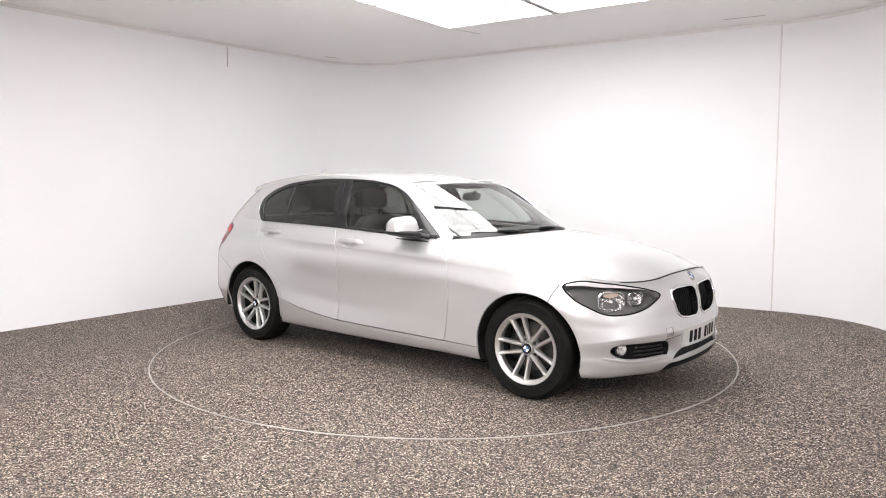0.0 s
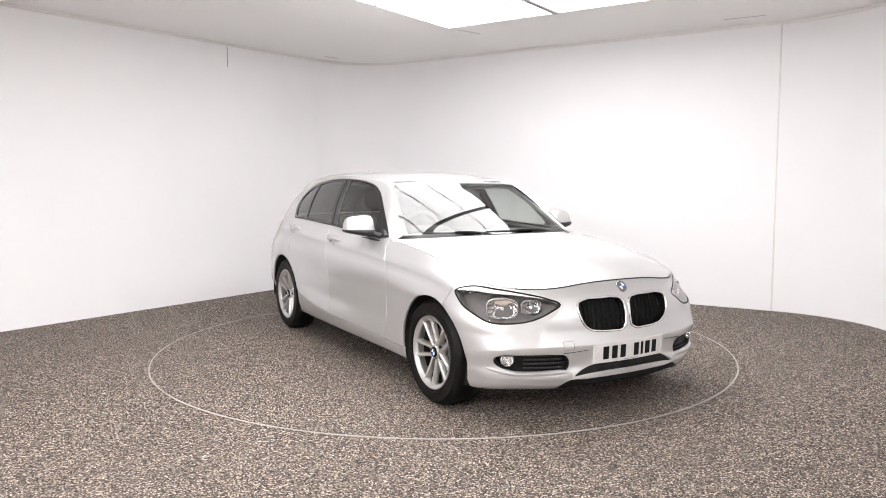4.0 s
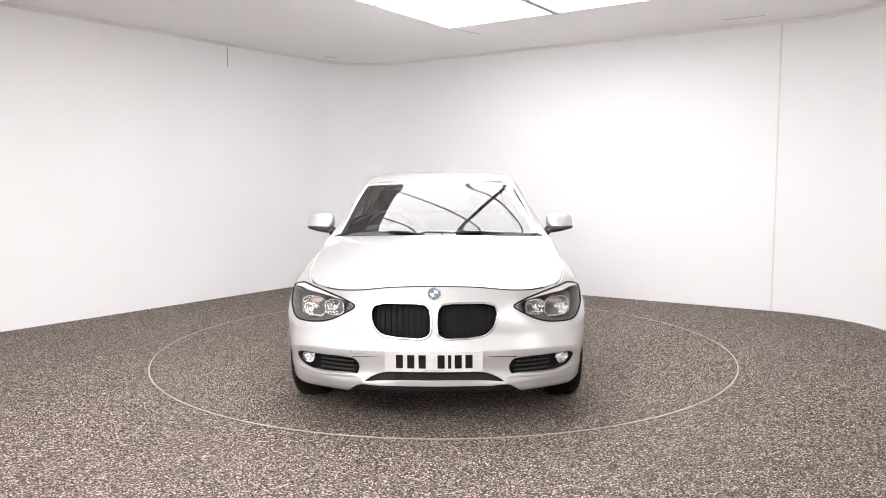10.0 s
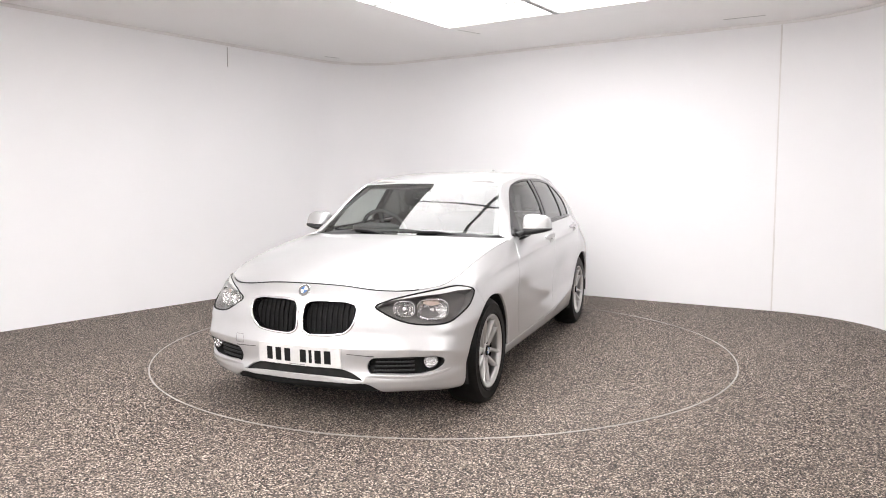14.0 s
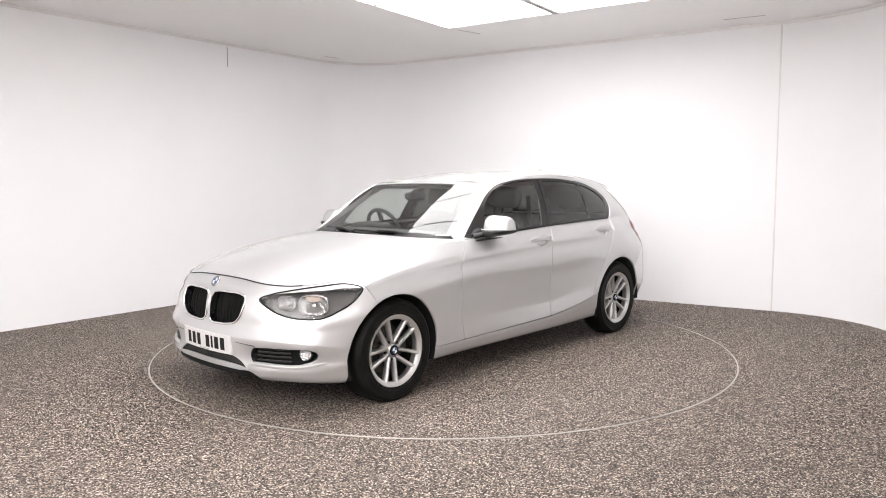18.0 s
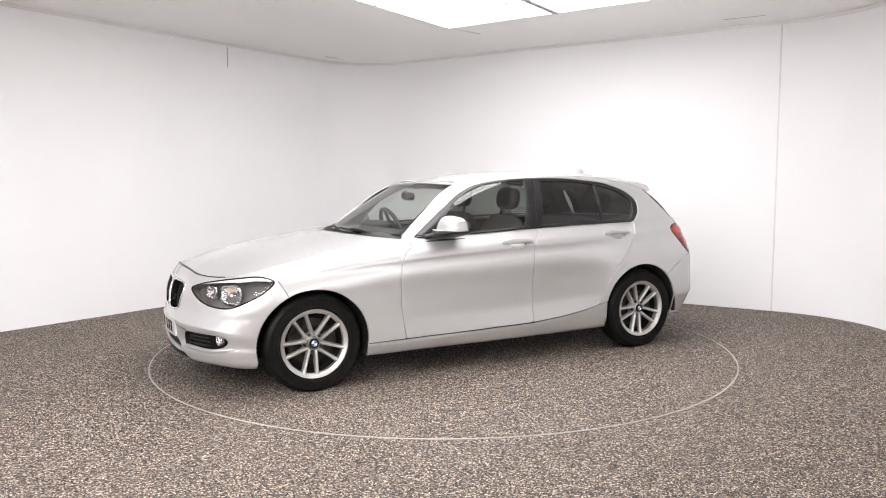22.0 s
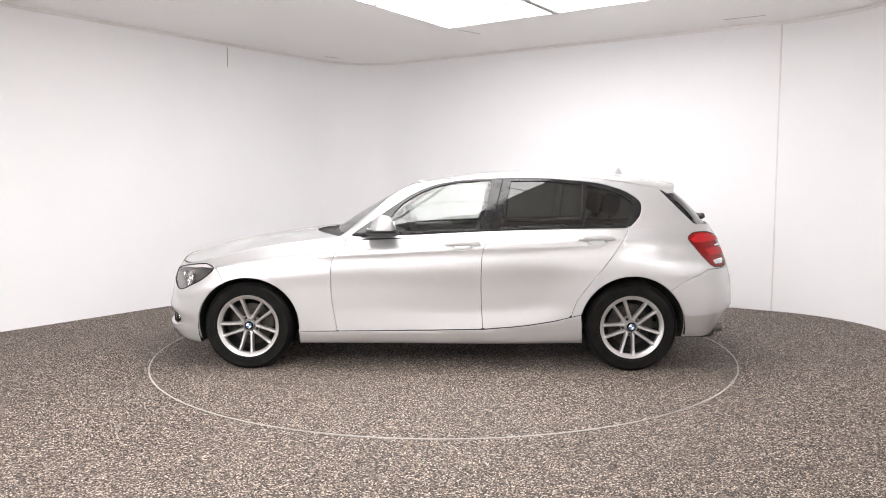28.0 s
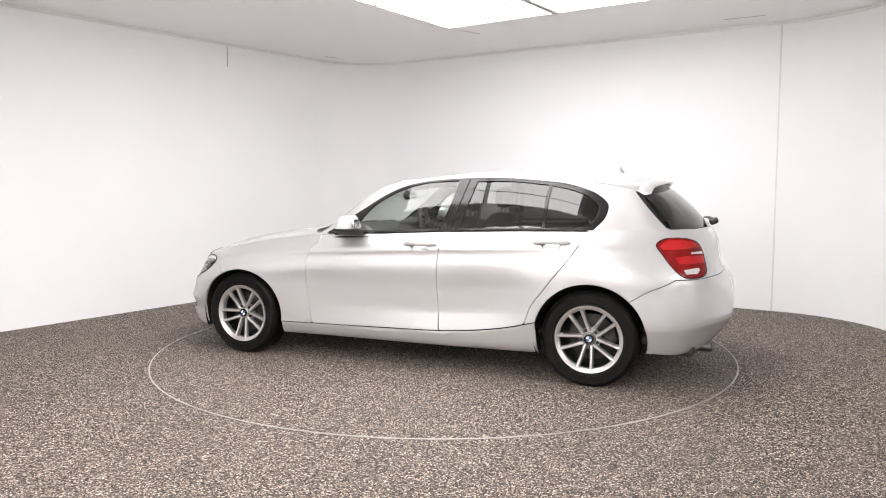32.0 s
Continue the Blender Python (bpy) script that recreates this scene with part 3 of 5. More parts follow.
# tail lamp corner
section((-1.86, 0.7, 0.2), (-1.88, 0.722, 0.23), (-1.914, 0.757, 0.33), (-1.937, 0.78, 0.41), (-1.937, 0.775, 0.6), (-1.917, 0.755, 0.77), (-1.869, 0.70, 0.915), (-1.796, 0.68, 1.015))
section((-1.97, 0.575, 0.222), (-1.98, 0.587, 0.242), (-2.03, 0.605, 0.338), (-2.075, 0.625, 0.43), (-2.062, 0.622, 0.62), (-2.03, 0.63, 0.77), (-1.97, 0.615, 0.915), (-1.905, 0.585, 1.015))
section((-2.06, 0.34, 0.262), (-2.08, 0.35, 0.28), (-2.135, 0.36, 0.355), (-2.175, 0.36, 0.43), (-2.16, 0.36, 0.62), (-2.08, 0.36, 0.77), (-2.05, 0.35, 0.915), (-1.99, 0.34, 1.015))
# middle of the tail
section((-2.07, 0, 0.272), (-2.10, 0, 0.29), (-2.155, 0, 0.36), (-2.195, 0, 0.43), (-2.18, 0, 0.62), (-2.1, 0, 0.77), (-2.075, 0, 0.915), (-2.02, 0, 1.015))
net = np.array(SECTIONS, float)
for k in range(9):
    net[k, 7, 2] = bonnet_z(net[k, 7, 0], net[k, 7, 1])
# a ledge above the bumper's lower crease, and the hollow under the shoulder crease
LEDGE = [.004, .006, .012, .016, .012, .004] + [0] * 13
HOLLOW = [0, 0, 0, 0, 0, .001, .003, .005, .006, .006, .006, .006, .0055, .004, .002, 0, 0, 0, 0]
full = []
for sec, ledge, hollow in zip(net, LEDGE, HOLLOW):
    low = sec[2] + (sec[3] - sec[2]) * 0.22
    high = sec[5] + (sec[6] - sec[5]) * 0.60
    inward = lambda q: np.array([-1.0, -0.35, 0]) if abs(q[1]) < 0.5 else np.array([-0.8, -0.6, 0])
    full.append(np.concatenate([sec[:3], [low + inward(low) * ledge], sec[3:6], [high + np.array([0, -1.0, 0]) * hollow], sec[6:]]))
net = np.array(full)
flip = np.array([1, -1, 1.0])
BAND = Patch(np.concatenate([net[1:2] * flip, net, net[-2:-1] * flip]), crease_v=(2, 4, 8), mid_u=11, mid_v=5)
U = BAND.ku[1:-1]
VTOP, VLOW = BAND.kv[-1], BAND.kv[1]


def on_side(pts, step=0.02, line=smooth_line):
    """(x, z) points seen from the side, laid on the lower body."""
    return BAND.find(line(pts, step), (0, 2), (U[4], U[15]))


def on_front(pts, step=0.02, line=smooth_line, closed=False):
    """(y, z) points seen from the front."""
    p = line(pts, step, closed) if closed else line(pts, step)
    return BAND.find(p, (1, 2), (BAND.ku[0], U[5]))


def on_band(pts, step=0.02, closed=True):
    return BAND.find(smooth_line(pts, step, closed), (0, 1, 2))


def level(u0, u1, v, step=0.03):
    n = max(1, int(abs(u1 - u0) / step))
    return np.array([(u0 + (u1 - u0) * i / n, v) for i in range(n + 1)])


def join(*runs):
    return np.concatenate([np.atleast_2d(r) for r in runs])


def arch(cx, a0, a1, n=26, cz=0.310):
    """Points of a wheel opening; angles from straight ahead over the top to the back."""
    r, squash = 0.362, (0.94 if cx > 0 else 0.985)
    return [(cx + r * math.cos(radians(a0 + (a1 - a0) * k / n)), cz + squash * r * math.sin(radians(a0 + (a1 - a0) * k / n))) for k in range(n + 1)]


FX, RX = 1.345, -1.345
# shut lines, as (x, z)
seam_a = on_side([(0.655, .885), (0.70, .85), (0.735, .79), (0.75, .66), (0.745, .48), (0.725, .35), (0.712, .278)])
seam_b = on_side([(-0.375, .955), (-0.335, .90), (-0.312, .84), (-0.300, .70), (-0.300, .5), (-0.31, .30)])
seam_c = on_side([(-1.322, .985), (-1.27, .905), (-1.18, .78), (-1.03, .59), (-0.965, .50), (-0.925, .395)])
sill_f = on_side([(0.988, .270), (0.85, .272), (0.712, .275)])
sill_1 = on_side([(0.712, .275), (0.2, .283), (-0.31, .293)])
sill_2 = on_side([(-0.31, .293), (-0.62, .322), (-0.80, .352), (-0.925, .382)])
sill_3 = on_side([(-0.925, .382), (-0.994, .400)])
sill_line = np.concatenate([sill_f, sill_1[1:], sill_2[1:], sill_3[1:]])
# headlamp, nose and tail outlines
HEAD = [(2.018, .430, .655), (1.97, .49, .688), (1.90, .565, .706), (1.765, .69, .727), (1.635, .785, .733), (1.588, .838, .711),
        (1.645, .845, .655), (1.745, .818, .597), (1.83, .78, .562), (1.914, .667, .555), (1.97, .56, .577), (2.003, .48, .618)]
head_uv = on_band(HEAD)
TAIL = [(-1.742, .745, .930), (-1.775, .715, .955), (-1.84, .68, .963), (-1.93, .62, .955), (-1.985, .585, .94), (-2.008, .575, .90),
        (-2.022, .59, .82), (-2.03, .63, .745), (-1.985, .73, .724), (-1.91, .785, .735), (-1.85, .79, .79), (-1.79, .77, .86)]
tail_uv = on_band(TAIL)
nose_seam = on_side([(1.572, .722), (1.545, .682), (1.508, .614)])
arch_f_fore = on_side(arch(FX, 63.2, -14))
arch_f_aft = on_side(arch(FX, 186.6, 63.2))
arch_r = on_side(arch(RX, 14.5, 134))
arch_r_aft = on_side(arch(RX, 134, 192))
tail_seam = on_side([(-1.596, .567), (-1.72, .640), (-1.82, .683), (-1.868, .712)])
FOG = [(.402, .336), (.426, .376), (.48, .384), (.58, .386), (.68, .386), (.745, .384), (.769, .370), (.765, .343), (.738, .317), (.70, .305), (.59, .291), (.455, .287), (.416, .299)]
fog_uv = on_front(FOG, 0.015, closed=True)
KID = [(.016, .612), (.021, .650), (.040, .676), (.075, .684), (.175, .687), (.292, .681), (.324, .669), (.336, .638), (.329, .588), (.308, .544), (.276, .515), (.215, .500), (.125, .494), (.048, .498), (.024, .514), (.016, .550)]
KID = [(y, .584 + (z - .590) * .95) for y, z in KID]
kid_uv = on_front(KID, 0.012, closed=True)
intake_top = on_front([(0, .318), (.20, .316), (.275, .308), (.325, .290), (.375, .262)], 0.015)
intake_low = on_front([(.375, .262), (.33, .267), (.20, .272), (0, .272)], 0.015)
for q in (intake_top[0], intake_low[-1]):
    q[0] = U[0]

lip_line = on_front([(.47, .186), (.445, .212), (.415, .232), (.30, .236), (0, .237)], 0.015)
lip_line[-1][0] = U[0]
nose_top = np.array([nose_seam[0][0], VTOP])
bumper_loop = join(level(U[0], nose_top[0], VTOP), nose_seam, arch_f_fore[1:], level(arch_f_fore[-1][0] - 0.01, lip_line[0][0], VLOW), lip_line, intake_low[::-1], intake_top[::-1][1:])
bumper = part("front_bumper", mesh_of(*[panel(BAND, bumper_loop, (head_uv, fog_uv, kid_uv), 0.026, side=s, open_u=U[0]) for s in (1, -1)]), PAINT, car, "silver front bumper with twin grille openings")

lower_lip = join(level(U[0], lip_line[0][0], 0.0), lip_line)
part("front_lip", mesh_of(*[panel(BAND, lower_lip, (), 0.03, side=s, open_u=U[0], offset=-0.006) for s in (1, -1)]), INK, car, "black lower front lip")
front_wing_loop = join(level(nose_top[0], seam_a[0][0], VTOP), seam_a, sill_f[::-1][1:], arch_f_aft, nose_seam[::-1])
door_f_loop = join(level(seam_a[0][0], seam_b[0][0], VTOP), seam_b, sill_1[::-1][1:-1], seam_a[::-1])
door_r_loop = join(level(seam_b[0][0], seam_c[0][0], VTOP), seam_c, sill_2[::-1][1:-1], seam_b[::-1])
tail_in = BAND.find(smooth_line([(-1.955, .545, .985), (-2.00, .548, .93), (-2.035, .555, .83), (-2.05, .59, .745), (-2.058, .60, .722)], 0.02))
bump_top = BAND.find(smooth_line([(-1.868, .80, .712), (-1.94, .765, .713), (-2.02, .68, .716), (-2.058, .60, .720)], 0.02))
bump_mid = BAND.find(smooth_line([(-2.058, .60, .720), (-2.09, .45, .716), (-2.12, .2, .714), (-2.125, 0, .714)], 0.02))
bump_mid[-1][0] = U[-1]
quarter_loop = join(level(seam_c[0][0], tail_in[0][0], VTOP), tail_in, bump_top[::-1][1:], tail_seam[::-1][1:], arch_r[::-1], sill_3[::-1][1:], seam_c[::-1])
rear_bumper_loop = join(arch_r_aft, level(arch_r_aft[-1][0] + 0.01, U[-1], VLOW), bump_mid[::-1], bump_top[::-1][1:], tail_seam[::-1][1:])
lid_loop = join(level(tail_in[0][0], U[-1], VTOP), bump_mid[::-1], tail_in[::-1][1:])
sill_lo = level(sill_line[-1][0] + 0.02, sill_line[0][0], VLOW * 0.55)
sill_loop = join(sill_line, sill_lo)

part("rear_bumper", mesh_of(*[panel(BAND, rear_bumper_loop, (), 0.03, side=s, open_u=U[-1]) for s in (1, -1)]), PAINT, car, "silver rear bumper")
gate = part("tailgate", mesh_of(*[panel(BAND, lid_loop, (), 0.03, side=s, open_u=U[-1]) for s in (1, -1)]), PAINT, car, "silver tailgate lower skin")
doors = {}


def oval(x, z, rx, rz, n=28):
    return [(x + rx * math.cos(2 * math.pi * k / n), z + rz * math.sin(2 * math.pi * k / n)) for k in range(n)]


cup_f = BAND.find(oval(-.170, .872, .064, .028), (0, 2), (U[4], U[15]))
cup_r = BAND.find(oval(-1.096, .906, .062, .028), (0, 2), (U[4], U[15]))
for s in (1, -1):
    skin("front_wing", PAINT, car, BAND, front_wing_loop, side=s)
    doors["front", s] = skin("front_door", PAINT, car, BAND, door_f_loop, side=s, holes=(cup_f,))
    doors["rear", s] = skin("rear_door", PAINT, car, BAND, door_r_loop, side=s, holes=(cup_r,))
    skin("rear_quarter", PAINT, car, BAND, quarter_loop, side=s, holes=(tail_uv,), open_v=VTOP)
    skin("sill", PAINT, car, BAND, sill_loop, side=s, offset=-0.006, gap=0.005)

# the wing's tip above the headlamp
nt = nose_seam[0]
tip = join(level(nt[0] - .035, nt[0] + .03, VTOP - 0.003, 0.01), level(nt[0] + .03, nt[0] - .035, nt[1] + .004, 0.01))
for s in (1, -1):
    skin("wing_tip", PAINT, car, BAND, tip, side=s, offset=0.0006, gap=0.0, rim=False)

# dark inner shell that closes the shut lines
under = []
for s in (1, -1):
    lo = VLOW * 0.6
    fu = on_side(arch(FX, 195, -16))
    ru = on_side(arch(RX, 195, -14))
    shell = join(level(U[0], U[-1], VTOP - 0.01, 0.08), level(U[-1], ru[0][0] + 0.01, lo, 0.08), ru, level(ru[-1][0] - 0.01, fu[0][0] + 0.01, lo, 0.08), fu, level(fu[-1][0] - 0.01, U[0], lo, 0.08))
    under.append(panel(BAND, shell, (head_uv, kid_uv, fog_uv, cup_f, cup_r), 0.07, offset=-0.024, side=s, rim=False))
part("inner_shell", mesh_of(*under), LINER, car, "dark inner body behind the shut lines")

# ---- bonnet ----
back_x = lambda y: 0.985 - 0.30 * (abs(y) / 0.74) ** 2.4
front_pts = BAND.at(level(U[0], U[8], VTOP, 0.02))


def edge_half_width(x):
    """Half width of the bonnet opening at x, from the top edge of the lower body."""
    e = front_pts[(front_pts[:, 1] >= 0)]
    o = np.argsort(e[:, 0])
    return float(np.interp(x, e[o, 0], e[o, 1]))


nrow = 25
cols = 41
grid_pts = []
for i in range(nrow):
    row = []
    for j in range(cols):
        b = -1 + 2 * j / (cols - 1)
        # straight-ahead lines from the cowl to the lip
        yb = 0.764 * b
        yl = 0.722 * b
        f = i / (nrow - 1)
        lip_x = float(np.interp(abs(yl), front_pts[:, 1], front_pts[:, 0])) - 0.0095
        xb = back_x(yb)
        x = xb + (lip_x - xb) * f
        y = yb + (yl - yb) * f ** 1.5
        w = edge_half_width(x) - 0.004
        if x < 1.66:
            y = y / (0.764 + (.722 - .764) * f ** 1.5) * w
        elif abs(y) > w:
            y = math.copysign(w, y)
        row.append((x, y, bonnet_z(x, y) + 0.0005))
    grid_pts.append(row)
gp = np.array(grid_pts)
BONNET = Patch(gp.transpose(1, 0, 2), mid_u=20, mid_v=12)
bl, bh = BONNET.lo, BONNET.hi
bonnet_loop = join([(u, bl[1]) for u in np.linspace(bl[0], bh[0], 50)], [(bh[0], v) for v in np.linspace(bl[1], bh[1], 40)][1:], [(u, bh[1]) for u in np.linspace(bh[0], bl[0], 50)][1:], [(bl[0], v) for v in np.linspace(bh[1], bl[1], 40)][1:-1])


def oriented(piece, up):
    """Turns a panel's faces so that their normals point along up on the whole."""
    p, n, f = piece
    if (n @ np.array(up)).mean() < 0:
        return p, -n, [q[::-1] for q in f]
    return piece


def skin_up(name, mat, parent, patch, loop, label="", up=(0, 0, 1), **more):
    flipit = (patch.normal(np.array(loop).mean(0)) @ np.array(up))[0] < 0
    if flipit:
        net2 = patch.net[::-1]
        patch2 = Patch(net2, mid_u=0, mid_v=0)
        patch2.ku = (patch.ku[-1] - patch.ku)[::-1]
        patch2.kv = patch.kv
        patch2.lo, patch2.hi = np.array([patch2.ku[0], patch2.kv[0]]), np.array([patch2.ku[-1], patch2.kv[-1]])
        loop = np.array(loop) * [-1, 1] + [patch.ku[-1], 0]
        if "holes" in more:
            more["holes"] = [np.array(h) * [-1, 1] + [patch.ku[-1], 0] for h in more["holes"]]
        patch = patch2
    return part(name, mesh_of(panel(patch, loop, **more)), mat, parent, label)


skin_up("bonnet", PAINT, car, BONNET, bonnet_loop, "silver bonnet with soft crown", grid=0.035, gap=0.0022)

# ---- cabin: side, roof, screens ----
CABIN = [((.72, .772, .932), (.675, .700, .957)), ((.50, .780, .940), (.47, .645, 1.125)), ((.25, .786, .949), (.325, .597, 1.235)), ((0, .789, .962), (.195, .570, 1.298)),
         ((-.3, .786, .975), (-.25, .590, 1.352)), ((-.7, .776, .988), (-.7, .596, 1.362)), ((-1.1, .756, .997), (-1.1, .585, 1.342)),
         ((-1.35, .737, 1.002), (-1.36, .570, 1.306)), ((-1.58, .705, 1.008), (-1.50, .563, 1.282)), ((-1.74, .680, 1.010), (-1.565, .557, 1.267)), ((-1.815, .660, 1.010), (-1.60, .550, 1.257))]
top_line = BAND.at(level(U[5], U[16], VTOP, 0.01))
top_order = np.argsort(top_line[:, 0])
CABIN = [(tuple(float(np.interp(lo[0], top_line[top_order, 0], top_line[top_order, k])) for k in range(3)), hi) for lo, hi in CABIN]
cnet = []
for lo, hi in CABIN:
    lo, hi = np.array(lo), np.array(hi)
    size = np.linalg.norm(hi - lo)
    row = []
    for w in (0, .2, .4, .6, .8, 1):
        q = lo + (hi - lo) * w
        q[1] += 0.22 * size * w * (1 - w)
        row.append(q)
    cnet.append(row)
CAB = Patch(cnet, mid_u=5, mid_v=2)


def on_cab(pts, step=0.02, line=smooth_line):
    return CAB.find(line(pts, step), (0, 2))


clo, chi = CAB.lo, CAB.hi
# outline of the side windows with their black frame, as (x, z)
dlo_top = on_cab([(.625, .945), (.50, 1.03), (.35, 1.13), (.15, 1.252), (.03, 1.297), (-.09, 1.320), (-.41, 1.343), (-.88, 1.334), (-1.21, 1.289), (-1.365, 1.228), (-1.428, 1.168), (-1.418, 1.09), (-1.345, 1.006)])
dlo_bot = on_cab([(-1.345, 1.006), (-.8, .998), (-.37, .982), (.1, .962), (.45, .947), (.625, .945)])
frame_loop = join(dlo_bot[:-1], dlo_top[:-1])


def shrink(pts):
    return on_cab(pts, 0.015)


glass_f = join(shrink([(.385, .985), (.35, 1.05), (.29, 1.133), (.14, 1.236), (-.02, 1.294), (-.20, 1.319), (-.372, 1.328)]), on_cab([(-.372, 1.328), (-.35, 1.2), (-.285, .995)])[1:], on_cab([(-.285, .995), (.1, .978), (.385, .972)])[1:-1])
glass_r = join(on_cab([(-.515, 1.322), (-.75, 1.322), (-1.02, 1.298)]), on_cab([(-1.02, 1.298), (-1.01, 1.15), (-1.005, 1.018)])[1:], on_cab([(-1.005, 1.018), (-.7, 1.012), (-.435, 1.004)])[1:], on_cab([(-.435, 1.004), (-.48, 1.18), (-.515, 1.322)])[1:-1])
glass_q = join(on_cab([(-1.045, 1.292), (-1.19, 1.262), (-1.32, 1.205), (-1.368, 1.16), (-1.36, 1.10), (-1.305, 1.024)]), on_cab([(-1.305, 1.024), (-1.03, 1.018)])[1:], on_cab([(-1.03, 1.018), (-1.035, 1.15), (-1.045, 1.292)])[1:-1])
side_loop = join([(u, clo[1]) for u in np.linspace(clo[0], chi[0], 60)], [(chi[0], v) for v in np.linspace(clo[1], chi[1], 14)][1:], [(u, chi[1]) for u in np.linspace(chi[0], clo[0], 70)][1:], [(clo[0], v) for v in np.linspace(chi[1], clo[1], 4)][1:-1])
for s in (1, -1):
    back_band = join([(chi[0] - 0.001, v) for v in np.linspace(clo[1] + .012, chi[1] - .012, 16)], [(chi[0] - 0.012 - 0.036 * f, clo[1] + .012 + (chi[1] - clo[1] - .024) * f) for f in np.linspace(1, 0, 16)])
    skin("screen_edge", GLOSSBLACK, car, CAB, back_band, "black edge band of the rear screen", side=s, offset=0.0015, gap=0.0, depth=0.003)
    skin("cabin_side", PAINT, car, CAB, side_loop, side=s, holes=(frame_loop,), gap=0.0, open_v=clo[1])
    wf = skin("window_frame", GLOSSBLACK, car, CAB, frame_loop, "black window frame and pillars", side=s, holes=(glass_f, glass_r, glass_q), offset=-0.003, gap=0.001, grid=0.025)
    skin("pane", DOORGLASS, wf, CAB, glass_f, "clear front door glass", side=s, offset=-0.010, gap=-0.006, rim=False)
    skin("pane", TINTED, wf, CAB, glass_r, "tinted rear door glass", side=s, offset=-0.010, rim=False)
    skin("pane", TINTED, wf, CAB, glass_q, "tinted quarter glass", side=s, offset=-0.010, rim=False)

    P = CAB.at(CAB.find(smooth_line([(-.372, .985), (-.41, 1.15), (-.455, 1.335)], .03), (0, 2)))
    part("pillar_gap", tube([(p[0], (p[1] - .0035) * s, p[2]) for p in P], .0035, 6), INK, wf, "dark gap between the doors")

# fuel flap, on one side alone
a = np.linspace(0, 2 * math.pi, 41)[:-1]
flap = BAND.find(np.stack([-1.405 + .075 * np.sign(np.cos(a)) * abs(np.cos(a)) ** .5, .862 + .062 * np.sign(np.sin(a)) * abs(np.sin(a)) ** .5], 1), (0, 2), (U[4], U[15]))
part("fuel_flap", mesh_of(panel(BAND, flap, (), .03, offset=.0006, gap=.001, depth=.004, side=-1)), PAINT, car, "round-cornered silver fuel flap")

# roof skin: from edge to edge with crown
ROOF_C = [(.235, 1.313), (.05, 1.347), (-.23, 1.388), (-.55, 1.407), (-.90, 1.401), (-1.22, 1.380), (-1.45, 1.357), (-1.66, 1.328)]
rnet = []
kt = CAB.ku
for i, (x, zc) in enumerate(ROOF_C):
    # the point of the cabin's top edge for this roof section
    f = i / (len(ROOF_C) - 1)
    ue = kt[3] + (kt[10] - kt[3]) * f
    e = CAB.at([(ue, chi[1])])[0]
    row = []
    for w in np.linspace(-1, 1, 17):
        a = abs(w)
        across = math.sin(a * math.pi / 2) ** 0.85 if a else 0.0
        soft, full = 1 - across ** 2.2, math.cos(a * math.pi / 2) ** 0.75
        mix = min(1.0, i / 2.0)
        row.append((e[0] + (x - e[0]) * (1 - across ** 2), math.copysign(e[1] * across, w), e[2] + (zc - e[2]) * (soft + (full - soft) * mix)))
    rnet.append(row)
ROOF = Patch(rnet, mid_u=4, mid_v=8)


def full_loop(p, n=60, m=40):
    lo, hi = p.lo, p.hi
    return join([(u, lo[1]) for u in np.linspace(lo[0], hi[0], n)], [(hi[0], v) for v in np.linspace(lo[1], hi[1], m)][1:], [(u, hi[1]) for u in np.linspace(hi[0], lo[0], n)][1:], [(lo[0], v) for v in np.linspace(hi[1], lo[1], m)][1:-1])


roof = skin_up("roof", PAINT, car, ROOF, full_loop(ROOF), "silver roof panel", gap=0.0, grid=0.04)
skin_up("headliner", HEADLINER, car, ROOF, full_loop(ROOF, 30, 20), "pale grey headliner", gap=0.0, grid=0.08, offset=-0.045, rim=False)

# windscreen: from cowl to roof
base = lambda y: (0.852 - 0.175 * (abs(y) / .70) ** 2.1, y, 0.958)
tl = ROOF.at([(ROOF.lo[0], v) for v in np.linspace(ROOF.lo[1], ROOF.hi[1], 13)])
wnet = []
for k, t in enumerate(tl):
    b = np.array(base(t[1] / abs(tl[0][1]) * .70))
    row = []
    for w in (0, .25, .5, .75, 1):
        q = b + (t - b) * w
        q += np.array([0.35, 0, 0.75]) * 0.014 * 4 * w * (1 - w) * (1 - 0.35 * (abs(k - 6) / 6) ** 2)
        row.append(q)
    wnet.append(row)
SCREEN = Patch(wnet, mid_u=6, mid_v=2)
sl = full_loop(SCREEN, 40, 20)
mid = (SCREEN.lo + SCREEN.hi) / 2
inner_screen = (sl - mid) * [0.945, 0.94] + mid
ws = skin_up("windscreen", GLASS, car, SCREEN, sl, "clear windscreen", up=(1, 0, 1), rim=False, offset=-0.004)
skin_up("screen_surround", GLOSSBLACK, ws, SCREEN, sl, "black ceramic edge band", up=(1, 0, 1), rim=False, offset=-0.008, holes=(inner_screen,))
# cowl panel below the glass
cowl = bmesh.new()
rows = []
for k in range(21):
    y = -.74 + 1.48 * k / 20
    rows.append([cowl.verts.new((back_x(y) + 0.012, y, bonnet_z(back_x(y), y) - 0.02)), cowl.verts.new((base(y)[0] - .02, y, 0.945))])
for a, b in zip(rows, rows[1:]):
    cowl.faces.new((a[0], b[0], b[1], a[1]))
part("cowl", cowl, BLACK, car, "black plastic cowl below the windscreen")

